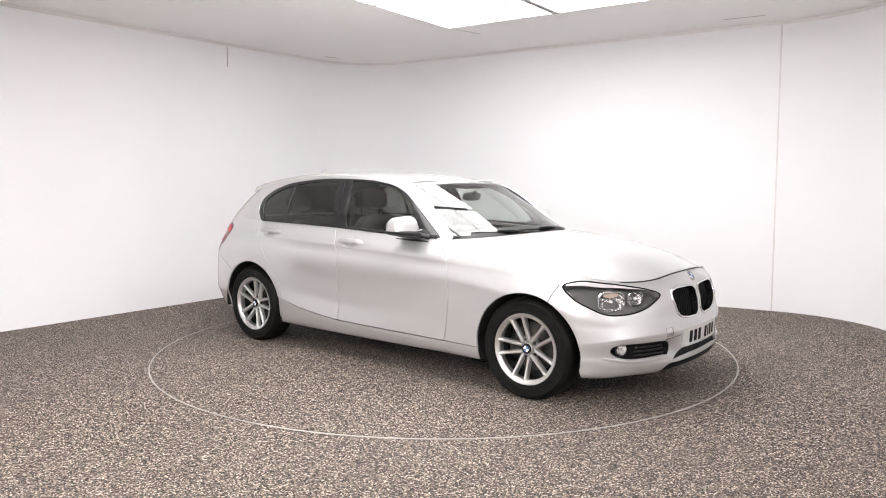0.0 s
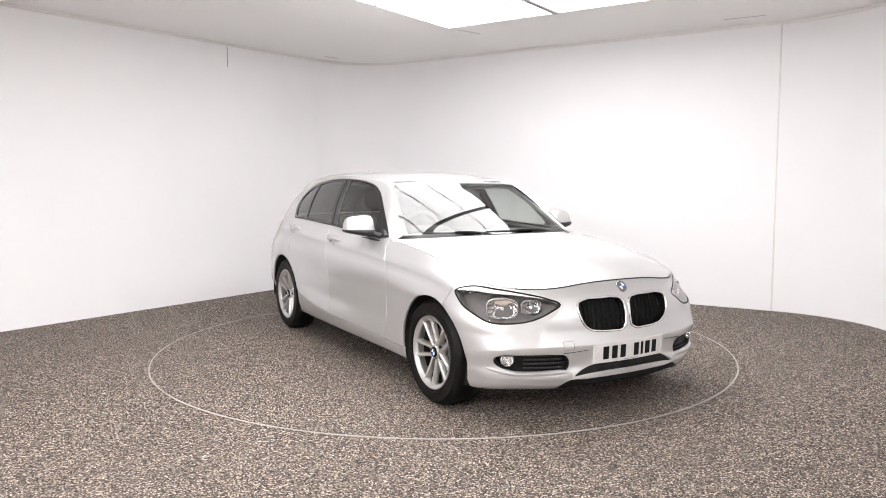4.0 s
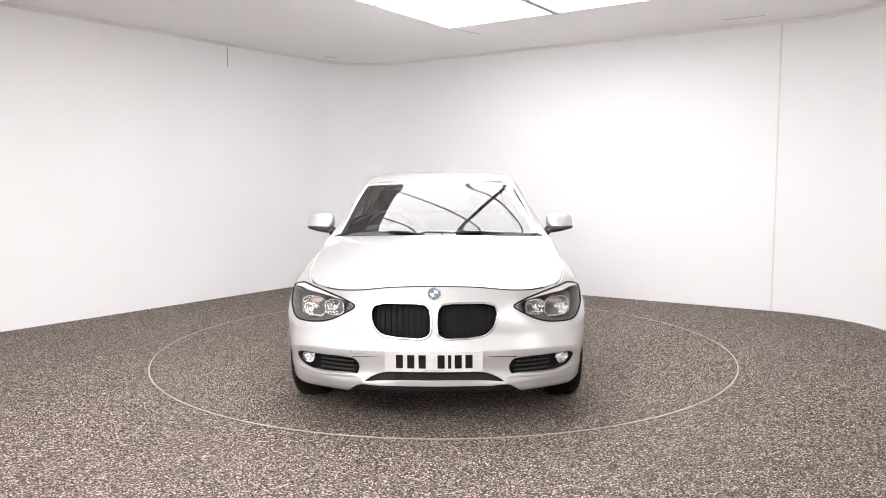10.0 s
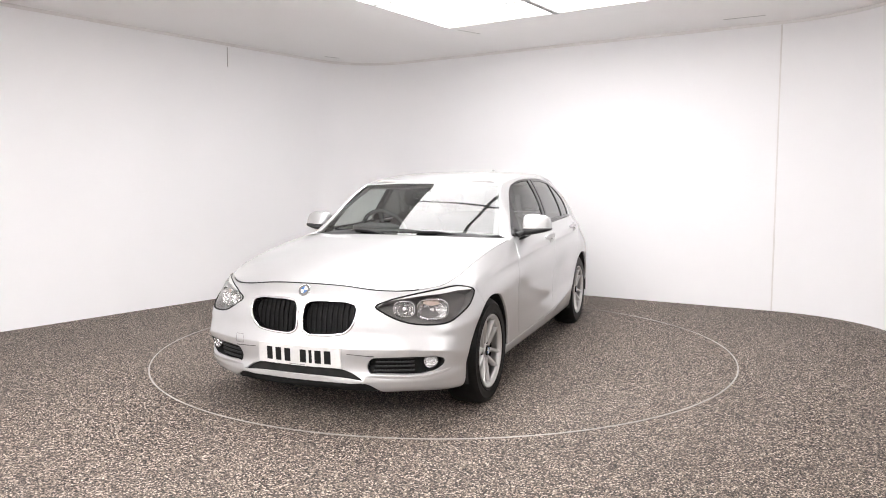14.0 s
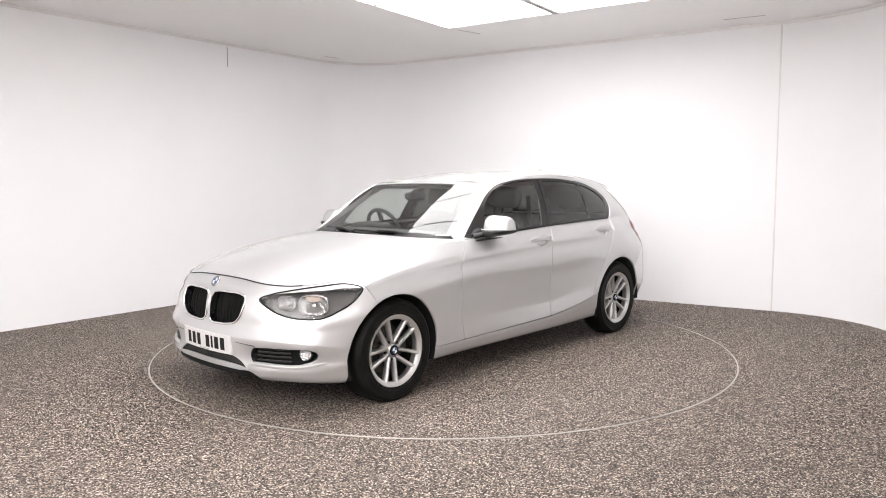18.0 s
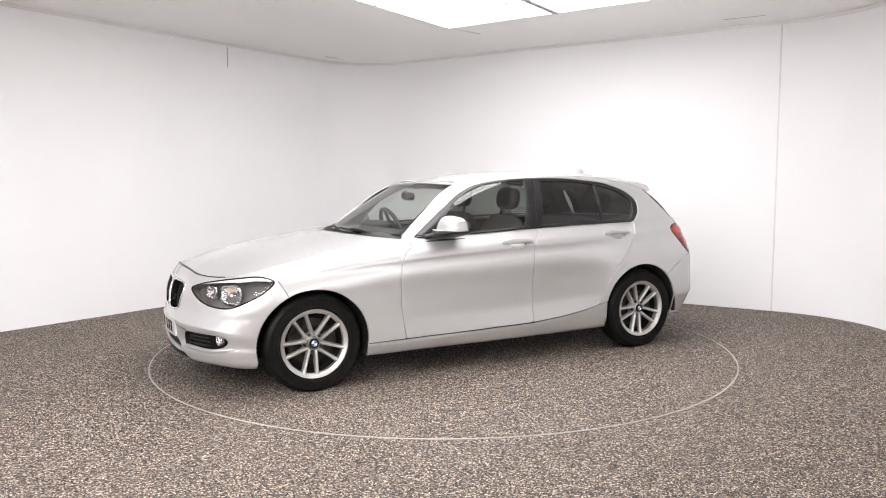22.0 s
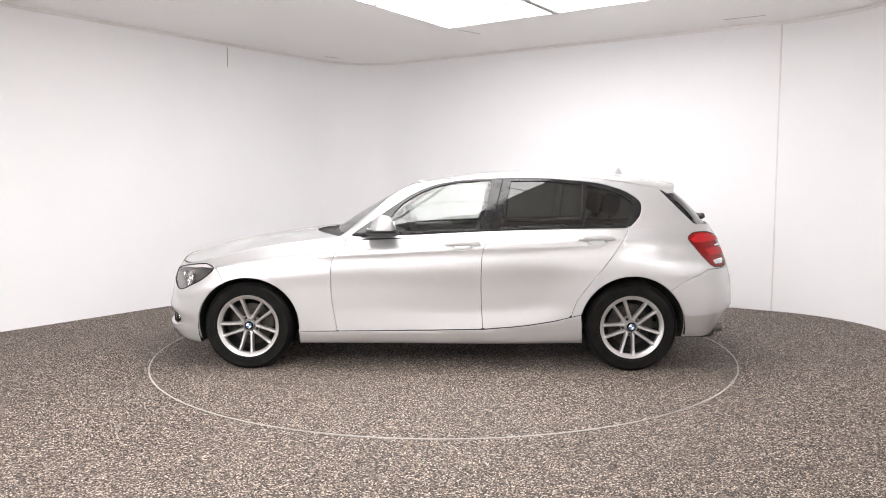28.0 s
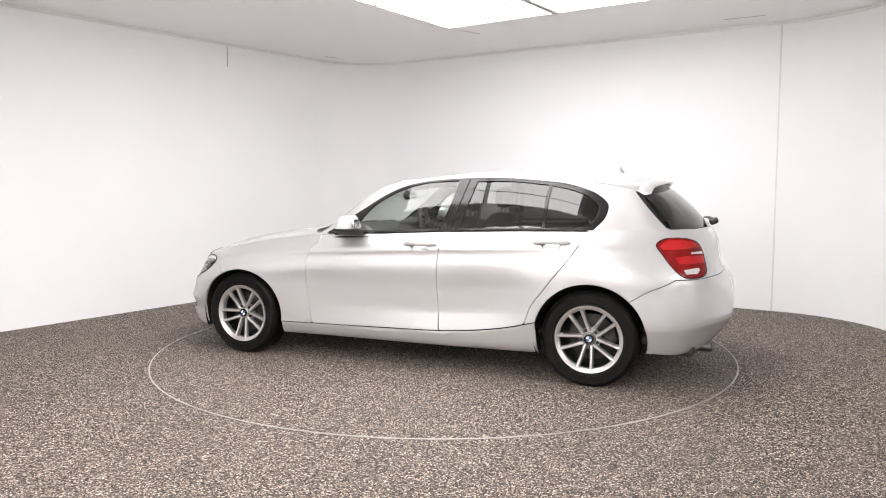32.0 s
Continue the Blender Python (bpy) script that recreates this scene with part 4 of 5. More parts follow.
# rear screen and its spoiler
rl = ROOF.at([(ROOF.hi[0], v) for v in np.linspace(ROOF.lo[1], ROOF.hi[1], 13)])
gnet = []
for k, t in enumerate(rl):
    y = t[1] / abs(rl[0][1]) * 0.655
    b = np.array((-2.013 + 0.185 * (abs(y) / .655) ** 2.2, y, 1.012))
    t = t + np.array([0.0, 0, -0.004])
    row = []
    for w in (0, .33, .66, 1):
        q = b + (t - b) * w + np.array([-0.6, 0, 0.6]) * 0.025 * 4 * w * (1 - w)
        row.append(q)
    gnet.append(row)
RSCREEN = Patch(gnet, mid_u=6, mid_v=2)
rs = skin_up("rear_screen", DARKGLASS, gate, RSCREEN, full_loop(RSCREEN, 40, 16), "dark tinted rear screen", up=(-1, 0, .6), rim=False, offset=-0.002)
loop = full_loop(RSCREEN, 40, 16)
mid = (RSCREEN.lo + RSCREEN.hi) / 2
skin_up("screen_surround", GLOSSBLACK, gate, RSCREEN, loop, "black edge band of the rear screen", up=(-1, 0, .6), rim=False, offset=-0.005, holes=((loop - mid) * [0.9, 0.86] + mid,))
bm = bmesh.new()
rows = []
for k, t in enumerate(ROOF.at([(ROOF.hi[0], v) for v in np.linspace(ROOF.lo[1], ROOF.hi[1], 25)])):
    a = abs(t[1]) / abs(rl[0][1])
    back = 0.102 - 0.02 * a ** 3
    prof = [(0.03, 0.002), (-0.02, 0.004), (-back * .5, -0.004), (-back * .92, -0.012), (-back, -0.018), (-back * .96, -0.025), (-back * .4, -0.032), (0.0, -0.028), (0.03, -0.02)]
    rows.append([bm.verts.new((t[0] + dx, t[1], t[2] + dz * (1.0 - 0.15 * a))) for dx, dz in prof])
for a, b in zip(rows, rows[1:]):
    for k in range(len(a) - 1):
        bm.faces.new((a[k], a[k + 1], b[k + 1], b[k]))
bm.faces.new(rows[0])
bm.faces.new(rows[-1][::-1])
bmesh.ops.recalc_face_normals(bm, faces=bm.faces[:])
part("roof_spoiler", bm, PAINT, gate, "silver roof spoiler lip")

# ---- floor pan and arch liners ----
part("floor_pan", box((-1.60, -.70, .150), (1.62, .70, .25), 0.02), LINER, car, "dark underbody")
for cx in (FX, RX):
    for s in (1, -1):
        bm = bmesh.new()
        rows = []
        for k in range(25):
            a = radians(-20 + (220 if cx > 0 else 208) * k / 24)
            rows.append([bm.verts.new((cx + 0.365 * math.cos(a), s * yy, 0.312 + 0.365 * math.sin(a))) for yy in (.845, .58)] )
        for a, b in zip(rows, rows[1:]):
            bm.faces.new((a[0], a[1], b[1], b[0]))
        bm.faces.new([r[1] for r in rows])
        part("arch_liner", bm, LINER, car)

# ---- wheels ----
TYRE_R, RIM_R = 0.316, 0.212


def wheel_at(cx, y, s, spin):
    w = empty("wheel", pose(cx, s * y, TYRE_R - (0.009 if cx > 0 else 0.006), 0, 0, 0))
    w.parent = car
    turn = pose(0, 0, 0, -90 * s, 0, 0)      # local z becomes outward
    prof = [(RIM_R - .004, -.20), (RIM_R + .014, -.205), (.27, -.208), (.300, -.196), (.3135, -.172), (TYRE_R, -.14), (TYRE_R, -.066), (.3135, -.034), (.302, -.014), (.288, -.0055), (.286, -.0030), (.280, -.0026), (.278, -.0036), (.262, .0), (.240, -.0035), (.238, -.0012), (.232, -.0016), (.230, -.0055), (RIM_R + .012, -.008), (RIM_R - .002, -.014)]
    tyre = part("tyre", lathe(prof, 72, turn), RUBBER, w, "black road tyre")
    bm = lathe([(.1975, -.070), (.196, -.05), (.191, -.030), (.1925, -.020), (.196, -.016), (.203, -.0125), (.206, -.008), (RIM_R + .002, -.0045), (RIM_R + .007, -.004), (RIM_R + .009, -.010), (RIM_R + .004, -.018)], 72, turn)
    # hub
    add_lathe(bm, [(.0, -.034), (.030, -.034), (.0335, -.030), (.037, -.034), (.042, -.048), (.068, -.052), (.072, -.062), (.07, -.09)], 40, turn)
    # ten spokes in five splayed pairs
    for k in range(5):
        for d in (-1, 1):
            a0, a1 = radians(72 * k + spin + 27 * d), radians(72 * k + spin + 12.7 * d)
            p0 = Vector((.046 * math.cos(a0), .046 * math.sin(a0), 0))
            p1 = Vector((.204 * math.cos(a1), .204 * math.sin(a1), 0))
            ax = (p1 - p0).normalized()
            sd = Vector((-ax.y, ax.x, 0))
            rows = []
            for f, wd, z in ((0, .0140, -.036), (.3, .0112, -.029), (.75, .0112, -.020), (.93, .0122, -.0145), (1, .0160, -.0125)):
                c = p0 + (p1 - p0) * f
                rows.append([bm.verts.new(turn @ (c + sd * o * wd + Vector((0, 0, z + dz)))) for o, dz in ((-1.15, -.034), (-1, -.008), (-.5, 0), (.5, 0), (1, -.008), (1.15, -.034))])
            for a, b in zip(rows, rows[1:]):
                for j in range(6):
                    bm.faces.new((a[j], a[(j + 1) % 6], b[(j + 1) % 6], b[j]))
    bmesh.ops.recalc_face_normals(bm, faces=bm.faces[:])
    part("rim", bm, ALLOY, w, "silver ten-spoke alloy rim", angle=50)
    part("brake_disc", lathe([(0, -.11), (.06, -.10), (.08, -.115), (.150, -.115), (.150, -.135), (0, -.135)], 48, turn), DARKMETAL, w)
    bmc = bmesh.new()
    add_box(bmc, (-.05, .085, -.135), (.05, .165, -.085), .012, turn @ pose(0, 0, 0, 0, 0, 100))
    part("brake_caliper", bmc, DARKMETAL, w)
    # inner barrel and back in near-black, for the shade behind the spokes
    part("rim_shade_back", lathe([(.1965, -.066), (.1965, -.15), (0, -.15)], 48, turn), LINER, w)
    cap = part("centre_cap", lathe([(.0305, -.032), (.0305, -.024), (.029, -.0225), (0, -.0222)], 40, turn), INK, w, "round black centre cap")
    for q, mt in ((0, BLUE), (1, WHITE), (2, BLUE), (3, WHITE)):
        b2 = bmesh.new()
        vs = [b2.verts.new(turn @ Vector((0, 0, -.0212)))] + [b2.verts.new(turn @ Vector((.0195 * math.cos(radians(90 * q + 15 * i)), .0195 * math.sin(radians(90 * q + 15 * i)), -.0212))) for i in range(7)]
        b2.faces.new(vs)
        part("cap_quarter", b2, mt, w)
    for k in range(5):
        a = radians(72 * k + spin)
        part("wheel_bolt", lathe([(0, -.040), (.008, -.040), (.0105, -.044), (.0105, -.056)], 8, turn @ pose(.056 * math.cos(a), .056 * math.sin(a), 0)), DARKMETAL, w)
    return w


for cx, y in ((FX, .868), (RX, .852)):
    for s in (1, -1):
        wheel_at(cx, y, s, {(FX, 1): 82, (FX, -1): 111, (RX, 1): 82, (RX, -1): 76}[cx, s])
# ---- small parts of the car ----
def strip(patch, uv, o1, o2, side=1, closed=True):
    """The wall between two offsets of a closed outline on a patch."""
    uv = tidy(np.array(uv))
    P, Nn = patch.at(uv), patch.normal(uv)
    a, b = P + Nn * o1, P + Nn * o2
    f = np.array([1, side, 1.0])
    bm = bmesh.new()
    va, vb = [bm.verts.new(p * f) for p in a], [bm.verts.new(p * f) for p in b]
    n = len(uv)
    for i in range(n if closed else n - 1):
        j = (i + 1) % n
        bm.faces.new((va[i], va[j], vb[j], vb[i]))
    return bm


def ring_tube(patch, uv, radius, offset, side=1, n=8):
    uv = tidy(np.array(uv))
    P, Nn = patch.at(uv) + patch.normal(uv) * offset, patch.normal(uv)
    f = np.array([1, side, 1.0])
    bm = bmesh.new()
    rings = []
    m = len(uv)
    for i in range(m):
        d = P[(i + 1) % m] - P[i - 1]
        d = d / np.linalg.norm(d)
        s = np.cross(d, Nn[i])
        rings.append([bm.verts.new((P[i] + s * radius * math.cos(2 * math.pi * k / n) + Nn[i] * radius * 0.8 * math.sin(2 * math.pi * k / n)) * f) for k in range(n)])
    for i in range(m):
        a, b = rings[i], rings[(i + 1) % m]
        for k in range(n):
            bm.faces.new((a[k], a[(k + 1) % n], b[(k + 1) % n], b[k]))
    bmesh.ops.recalc_face_normals(bm, faces=bm.faces[:])
    return bm


def facing(at, normal):
    """A pose at a point whose z axis runs along normal."""
    q = Vector(normal).to_track_quat("Z", "Y").to_matrix().to_4x4()
    return Matrix.Translation(at) @ q


def on_other(v, s):
    return Vector((v[0], v[1] * s, v[2]))


def squarish(bm, wide, m):
    """Widens a turned form and squares its outline a little, then sets it in place."""
    for v in bm.verts:
        r = math.hypot(v.co.x, v.co.y)
        if r > 1e-5:
            c, d = v.co.x / r, v.co.y / r
            k = 1 / (abs(c) ** 3 + abs(d) ** 3) ** (1 / 3)
            v.co.x, v.co.y = r * c * k * wide, r * d * k
    return moved(bm, m)


# headlamps
for s in (1, -1):
    lamp = part("headlamp", mesh_of(panel(BAND, head_uv, (), 0.03, offset=-0.065, side=s, rim=False)), LAMPGREY, car, "headlamp with two round reflectors behind clear glass")
    part("housing", strip(BAND, head_uv, -0.002, -0.066, s), LAMPGREY, lamp)
    part("lens", mesh_of(panel(BAND, head_uv, (), 0.03, offset=-0.003, side=s, rim=False)), LENS, lamp, "clear lamp lens")
    part("seal", ring_tube(BAND, head_uv, 0.0052, -0.0015, s, 6), INK, lamp)
    for at, r, wide, aim in (((1.931, .566, .643), .038, 1.35, (1, .34, .05)), ((1.843, .700, .640), .054, 1.5, (1, .60, .05))):
        uv = BAND.find([at])[0]
        c = BAND.at([uv])[0] - BAND.normal([uv])[0] * 0.034
        m = facing(on_other(c, s), on_other(aim, s))
        prof = [(r, 0.004), (r, 0.0), (r * .93, -.004), (r * .82, -.016), (r * .55, -.030), (0.012, -.038), (.012, -.02), (.009, -.008), (0, -.006)]
        bowl = part("reflector", squarish(lathe(prof, 40), wide, m), MIRRORMETAL, lamp, "bright faceted reflector bowl")
        part("reflector_ring", squarish(lathe([(r, -.004), (r + .002, .005), (r + .005, .005), (r + .007, -.004)], 40), wide, m), CHROME, lamp)
        part("bulb", lathe([(.009, -.012), (.010, -.004), (.008, .004), (0, .007)], 16, m), WHITE, lamp, "small white bulb shield")
    # pale brow along the top edge, widest at its outer end
    top = smooth_line(HEAD[:6], 0.02)
    f = np.linspace(0, 1, len(top))
    drop = .004 + .036 * np.clip((f - .10) / .62, 0, 1) * np.clip((1 - f) / .13, 0, 1)
    low = top + np.array([0.10, 0.05, -1.0]) * drop[:, None]
    brow = BAND.find(np.concatenate([top[1:-1], low[::-1][1:-1]]))
    part("brow", mesh_of(panel(BAND, brow, (), 0.02, offset=-0.0012, side=s, rim=False)), BROW, lamp, "pale brow strip at the lamp's top edge")
    am = BAND.find(smooth_line([(1.80, .722, .696), (1.87, .657, .690), (1.873, .662, .682), (1.803, .732, .686)], 0.015, True))
    part("indicator", mesh_of(panel(BAND, am, (), 0.02, offset=-0.028, side=s, rim=False)), AMBER, lamp, "amber indicator strip")

# black tube that draws the shade of the shut line under the bonnet's leading edge
run = BAND.at(level(U[0], U[3] + .03, VTOP, 0.02))
run = np.concatenate([run[::-1] * flip, run[1:]])
part("bonnet_gap_line", tube([(p[0] - .0045, p[1], p[2] + .0015) for p in run], .0032, 6), BLACK, car, "thin black line put in for the shaded shut line at the bonnet's front edge")

# twin grille
kid_line = smooth_line(KID, 0.006, True)
for s in (1, -1):
    grille = part("grille", mesh_of(panel(BAND, kid_uv, (), 0.04, offset=-0.05, side=s, rim=False)), INK, car, "black kidney-shaped grille with chrome surround")
    part("grille_wall", strip(BAND, kid_uv, 0.0, -0.052, s), GLOSSBLACK, grille)
    part("surround", ring_tube(BAND, kid_uv, 0.0065, 0.001, s), CHROME, grille, "chrome surround")
    for k in range(9):
        y = 0.044 + 0.0325 * k
        near_y = kid_line[abs(kid_line[:, 0] - y) < 0.009]
        z0, z1 = near_y[:, 1].min() + 0.004, near_y[:, 1].max() - 0.004
        uv = BAND.find([(y, z0 + (z1 - z0) * i / 6) for i in range(7)], (1, 2), (BAND.ku[0], U[4]))
        P = BAND.at(uv) - BAND.normal(uv) * 0.040
        bm = bmesh.new()
        rows = []
        for p in P:
            rows.append([bm.verts.new((p[0] + dx, (p[1] + dy) * s, p[2])) for dx, dy in ((-.03, -.0045), (-.002, -.0045), (0, -.003), (0, .003), (-.002, .0045), (-.03, .0045))])
        for a, b in zip(rows, rows[1:]):
            for j in range(6):
                bm.faces.new((a[j], a[(j + 1) % 6], b[(j + 1) % 6], b[j]))
        bmesh.ops.recalc_face_normals(bm, faces=bm.faces[:])
        part("slat", bm, INK, grille)

# lower intake, fog recesses
part("lower_intake", box((1.96, -.43, .20), (2.035, .43, .335)), INK, car, "black lower air intake")
for k in range(3):
    part("intake_slat", tube([(2.055 - .11 * (y / .4) ** 2, y, .280 + .014 * k) for y in np.linspace(-.33 + .03 * k, .33 - .03 * k, 13)], 0.004, 6), BLACK, car)
for s in (1, -1):
    recess = part("fog_lamp_recess", mesh_of(panel(BAND, fog_uv, (), 0.03, offset=-0.045, side=s, rim=False)), INK, car, "black fog lamp recess")
    part("recess_wall", strip(BAND, fog_uv, -0.001, -0.046, s), BLACK, recess)
    for k in range(4):
        z = .312 + .021 * k
        uv = BAND.find([(y, z) for y in np.linspace(.435 + .004 * k, .635, 9)], (1, 2), (BAND.ku[0], U[5]))
        P = BAND.at(uv) - BAND.normal(uv) * 0.018
        part("recess_slat", tube([(p[0], p[1] * s, p[2]) for p in P], 0.0055, 6), BLACK, recess)
    uv = BAND.find([(.712, .352)], (1, 2), (BAND.ku[0], U[5]))[0]
    c = BAND.at([uv])[0] - BAND.normal([uv])[0] * 0.020
    m = facing(on_other(c, s), on_other((1, .30, 0), s)) @ Matrix.Diagonal((.92, .92, 1, 1))
    part("fog_lamp", lathe([(.041, -.02), (.041, .002), (.038, .004), (.035, .0), (.033, -.006), (.02, -.014), (.008, -.016), (0, -.004)], 32, m), MIRRORMETAL, recess, "small round fog lamp")
    part("fog_lens", lathe([(.036, .001), (.022, .006), (0, .008)], 32, m), LENS, recess)

# blade along the lower edge of each fog recess
for s in (1, -1):
    line = BAND.find(smooth_line([(2.03, .365, .262), (2.02, .42, .279), (2.0, .50, .280), (1.97, .60, .281), (1.91, .70, .288), (1.85, .765, .305), (1.79, .80, .318)], .02))
    P, Nn = BAND.at(line), BAND.normal(line)
    bm = bmesh.new()
    rows = []
    for k, (p, n) in enumerate(zip(P, Nn)):
        f = k / (len(P) - 1)
        g = min(1.0, 6 * f) * min(1.0, 3.0 * (1 - f))
        rows.append([bm.verts.new(((p[0] + n[0] * o * g - n[0] * .002), (p[1] + n[1] * o * g - n[1] * .002) * s, p[2] + z)) for o, z in ((-.008, .010), (.011, .003), (.013, .000), (.012, -.005), (.002, -.034), (-.008, -.036))])
    for a, b in zip(rows, rows[1:]):
        for k in range(5):
            bm.faces.new((a[k], b[k], b[k + 1], a[k + 1]))
    bmesh.ops.recalc_face_normals(bm, faces=bm.faces[:])
    if sum(f.normal.x for f in bm.faces) < 0:
        bmesh.ops.reverse_faces(bm, faces=bm.faces[:])
    part("bumper_blade", bm, PAINT, bumper, "silver blade under the fog lamp recess", angle=60)

# black tube drawing the shade of the soft crease from each recess towards the plate
for s in (1, -1):
    uv = BAND.find([(y, .392 + .06 * (.44 - y)) for y in np.linspace(.44, .29, 10)], (1, 2), (BAND.ku[0], U[4]))
    P = BAND.at(uv)
    part("bumper_crease_line", tube([(p[0] - .001, p[1] * s, p[2]) for p in P], [.0026 - .0001 * k for k in range(10)], 6), BLACK, bumper)

# number plate with plain bars in place of its characters
def bent(lo, hi, n=1):
    """A box on the bumper, bent to its curve; x out from the surface, z from the plate's middle."""
    bm = bmesh.new()
    rows = []
    for k in range(n + 1):
        y = lo[1] + (hi[1] - lo[1]) * k / n
        rows.append([bm.verts.new((2.1135 - .285 * y * y + dx + .045 * dz, y, .376 + dz)) for dx, dz in ((lo[0], lo[2]), (hi[0], lo[2]), (hi[0], hi[2]), (lo[0], hi[2]))])
    for a, b in zip(rows, rows[1:]):
        for k in range(4):
            bm.faces.new((a[k], a[(k + 1) % 4], b[(k + 1) % 4], b[k]))
    bm.faces.new(rows[0][::-1]), bm.faces.new(rows[-1])
    bmesh.ops.recalc_face_normals(bm, faces=bm.faces[:])
    return bm


plate = part("number_plate", bent((-.008, -.260, -.055), (.006, .260, .055), 16), PLATE, car, "white number plate with dark bars")
for y in (.185, .128, .083, .038, -.062, -.122, -.182):
    w = .009 if y == .083 else .019
    part("plate_bar", bent((.004, y - w, -.036), (.0070, y + w, .036), 2), INK, plate)
part("plate_line", bent((.004, -.05, -.050), (.0070, .05, -.047), 4), LAMPGREY, plate)
for y in (-.23, .23):
    part("plate_cap", lathe([(0, .0082), (.004, .0078), (.0045, .005)], 12, pose(2.1135 - .285 * y * y, y, .376, 0, 90, 0)), CLEARLENS, plate)

# badge roundel
uv = BAND.find([(0, .724)], (1, 2), (BAND.ku[0], U[2]))[0]
c, nn = BAND.at([uv])[0], BAND.normal([uv])[0]
m = facing(c, (nn[0], 0, nn[2]))
badge = part("badge", lathe([(.036, -.002), (.036, .004), (.034, .006), (.030, .005), (0, .005)], 40, m), CHROME, car, "round blue and white badge")
part("badge_ring", lathe([(.033, .0062), (.0215, .0066)], 40, m), LAMPGREY, badge)
for q, mt in ((0, WHITE), (1, BLUE), (2, WHITE), (3, BLUE)):
    b2 = bmesh.new()
    b2.faces.new([b2.verts.new(m @ Vector((0, 0, .0066)))] + [b2.verts.new(m @ Vector((.021 * math.cos(radians(90 * q + 15 * i)), .021 * math.sin(radians(90 * q + 15 * i)), .0066))) for i in range(7)])
    part("badge_quarter", b2, mt, badge)

# small square tow-eye cover
uv = BAND.find(straight([(-.441, .457), (-.382, .458), (-.382, .411), (-.441, .409), (-.441, .457)], 0.02)[:-1] * [-1, 1], (1, 2), (BAND.ku[0], U[4]))
part("tow_eye_cover", mesh_of(panel(BAND, uv[::-1], (), 0.03, offset=0.0004, side=-1, gap=0.0, rim=False)), PAINT, bumper)
part("cover_groove", ring_tube(BAND, finer(uv, .012), 0.0011, 0.0012, -1, 6), LAMPGREY, bumper)

# door handles with their cups
def squared(a):
    return math.copysign(abs(a) ** .6, a)


for s in (1, -1):
    for which, x, z, cup in (("front", -.170, .886, cup_f), ("rear", -1.096, .921, cup_r)):
        door = doors[which, s]
        part("handle_cup", mesh_of(panel(BAND, cup, (), 0.02, offset=-0.014, side=s, rim=False)), PAINT, door)
        part("cup_wall", strip(BAND, cup, -0.001, -0.015, s), PAINT, door)
        pts = []
        for f in np.linspace(-1, 1, 15):
            uv = BAND.find([(x + .125 * f, z - .002 * f)], (0, 2), (U[4], U[15]))[0]
            p = BAND.at([uv])[0] + BAND.normal([uv])[0] * (0.003 + 0.016 * (1 - abs(f) ** 4))
            pts.append((p[0], p[1] * s, p[2]))
        rad = [0.008 + 0.010 * (1 - abs(f) ** 6) for f in np.linspace(-1, 1, 15)]
        bm = bmesh.new()
        rings = []
        for p, r in zip(pts, rad):
            rings.append([bm.verts.new((p[0], p[1] + s * r * .60 * squared(math.cos(2 * math.pi * (k + .5) / 10)), p[2] + r * 1.10 * squared(math.sin(2 * math.pi * (k + .5) / 10)))) for k in range(10)])
        for a, b in zip(rings, rings[1:]):
            for k in range(10):
                bm.faces.new((a[k], a[(k + 1) % 10], b[(k + 1) % 10], b[k]))
        bm.faces.new(rings[0][::-1]), bm.faces.new(rings[-1])
        bmesh.ops.recalc_face_normals(bm, faces=bm.faces[:])
        part("door_handle", bm, PAINT, door, "silver pull handle")

# belt trim strips
for s in (1, -1):
    uv = CAB.find(smooth_line([(.60, .944), (.3, .953), (0, .966), (-.4, .983), (-.8, .996), (-1.31, 1.005)], 0.04), (0, 2))
    P = CAB.at(uv) + CAB.normal(uv) * 0.001
    part("belt_trim", tube([(p[0], p[1] * s, p[2]) for p in P], 0.008, 8, 0.9), GLOSSBLACK, car, "thin black belt-line trim")

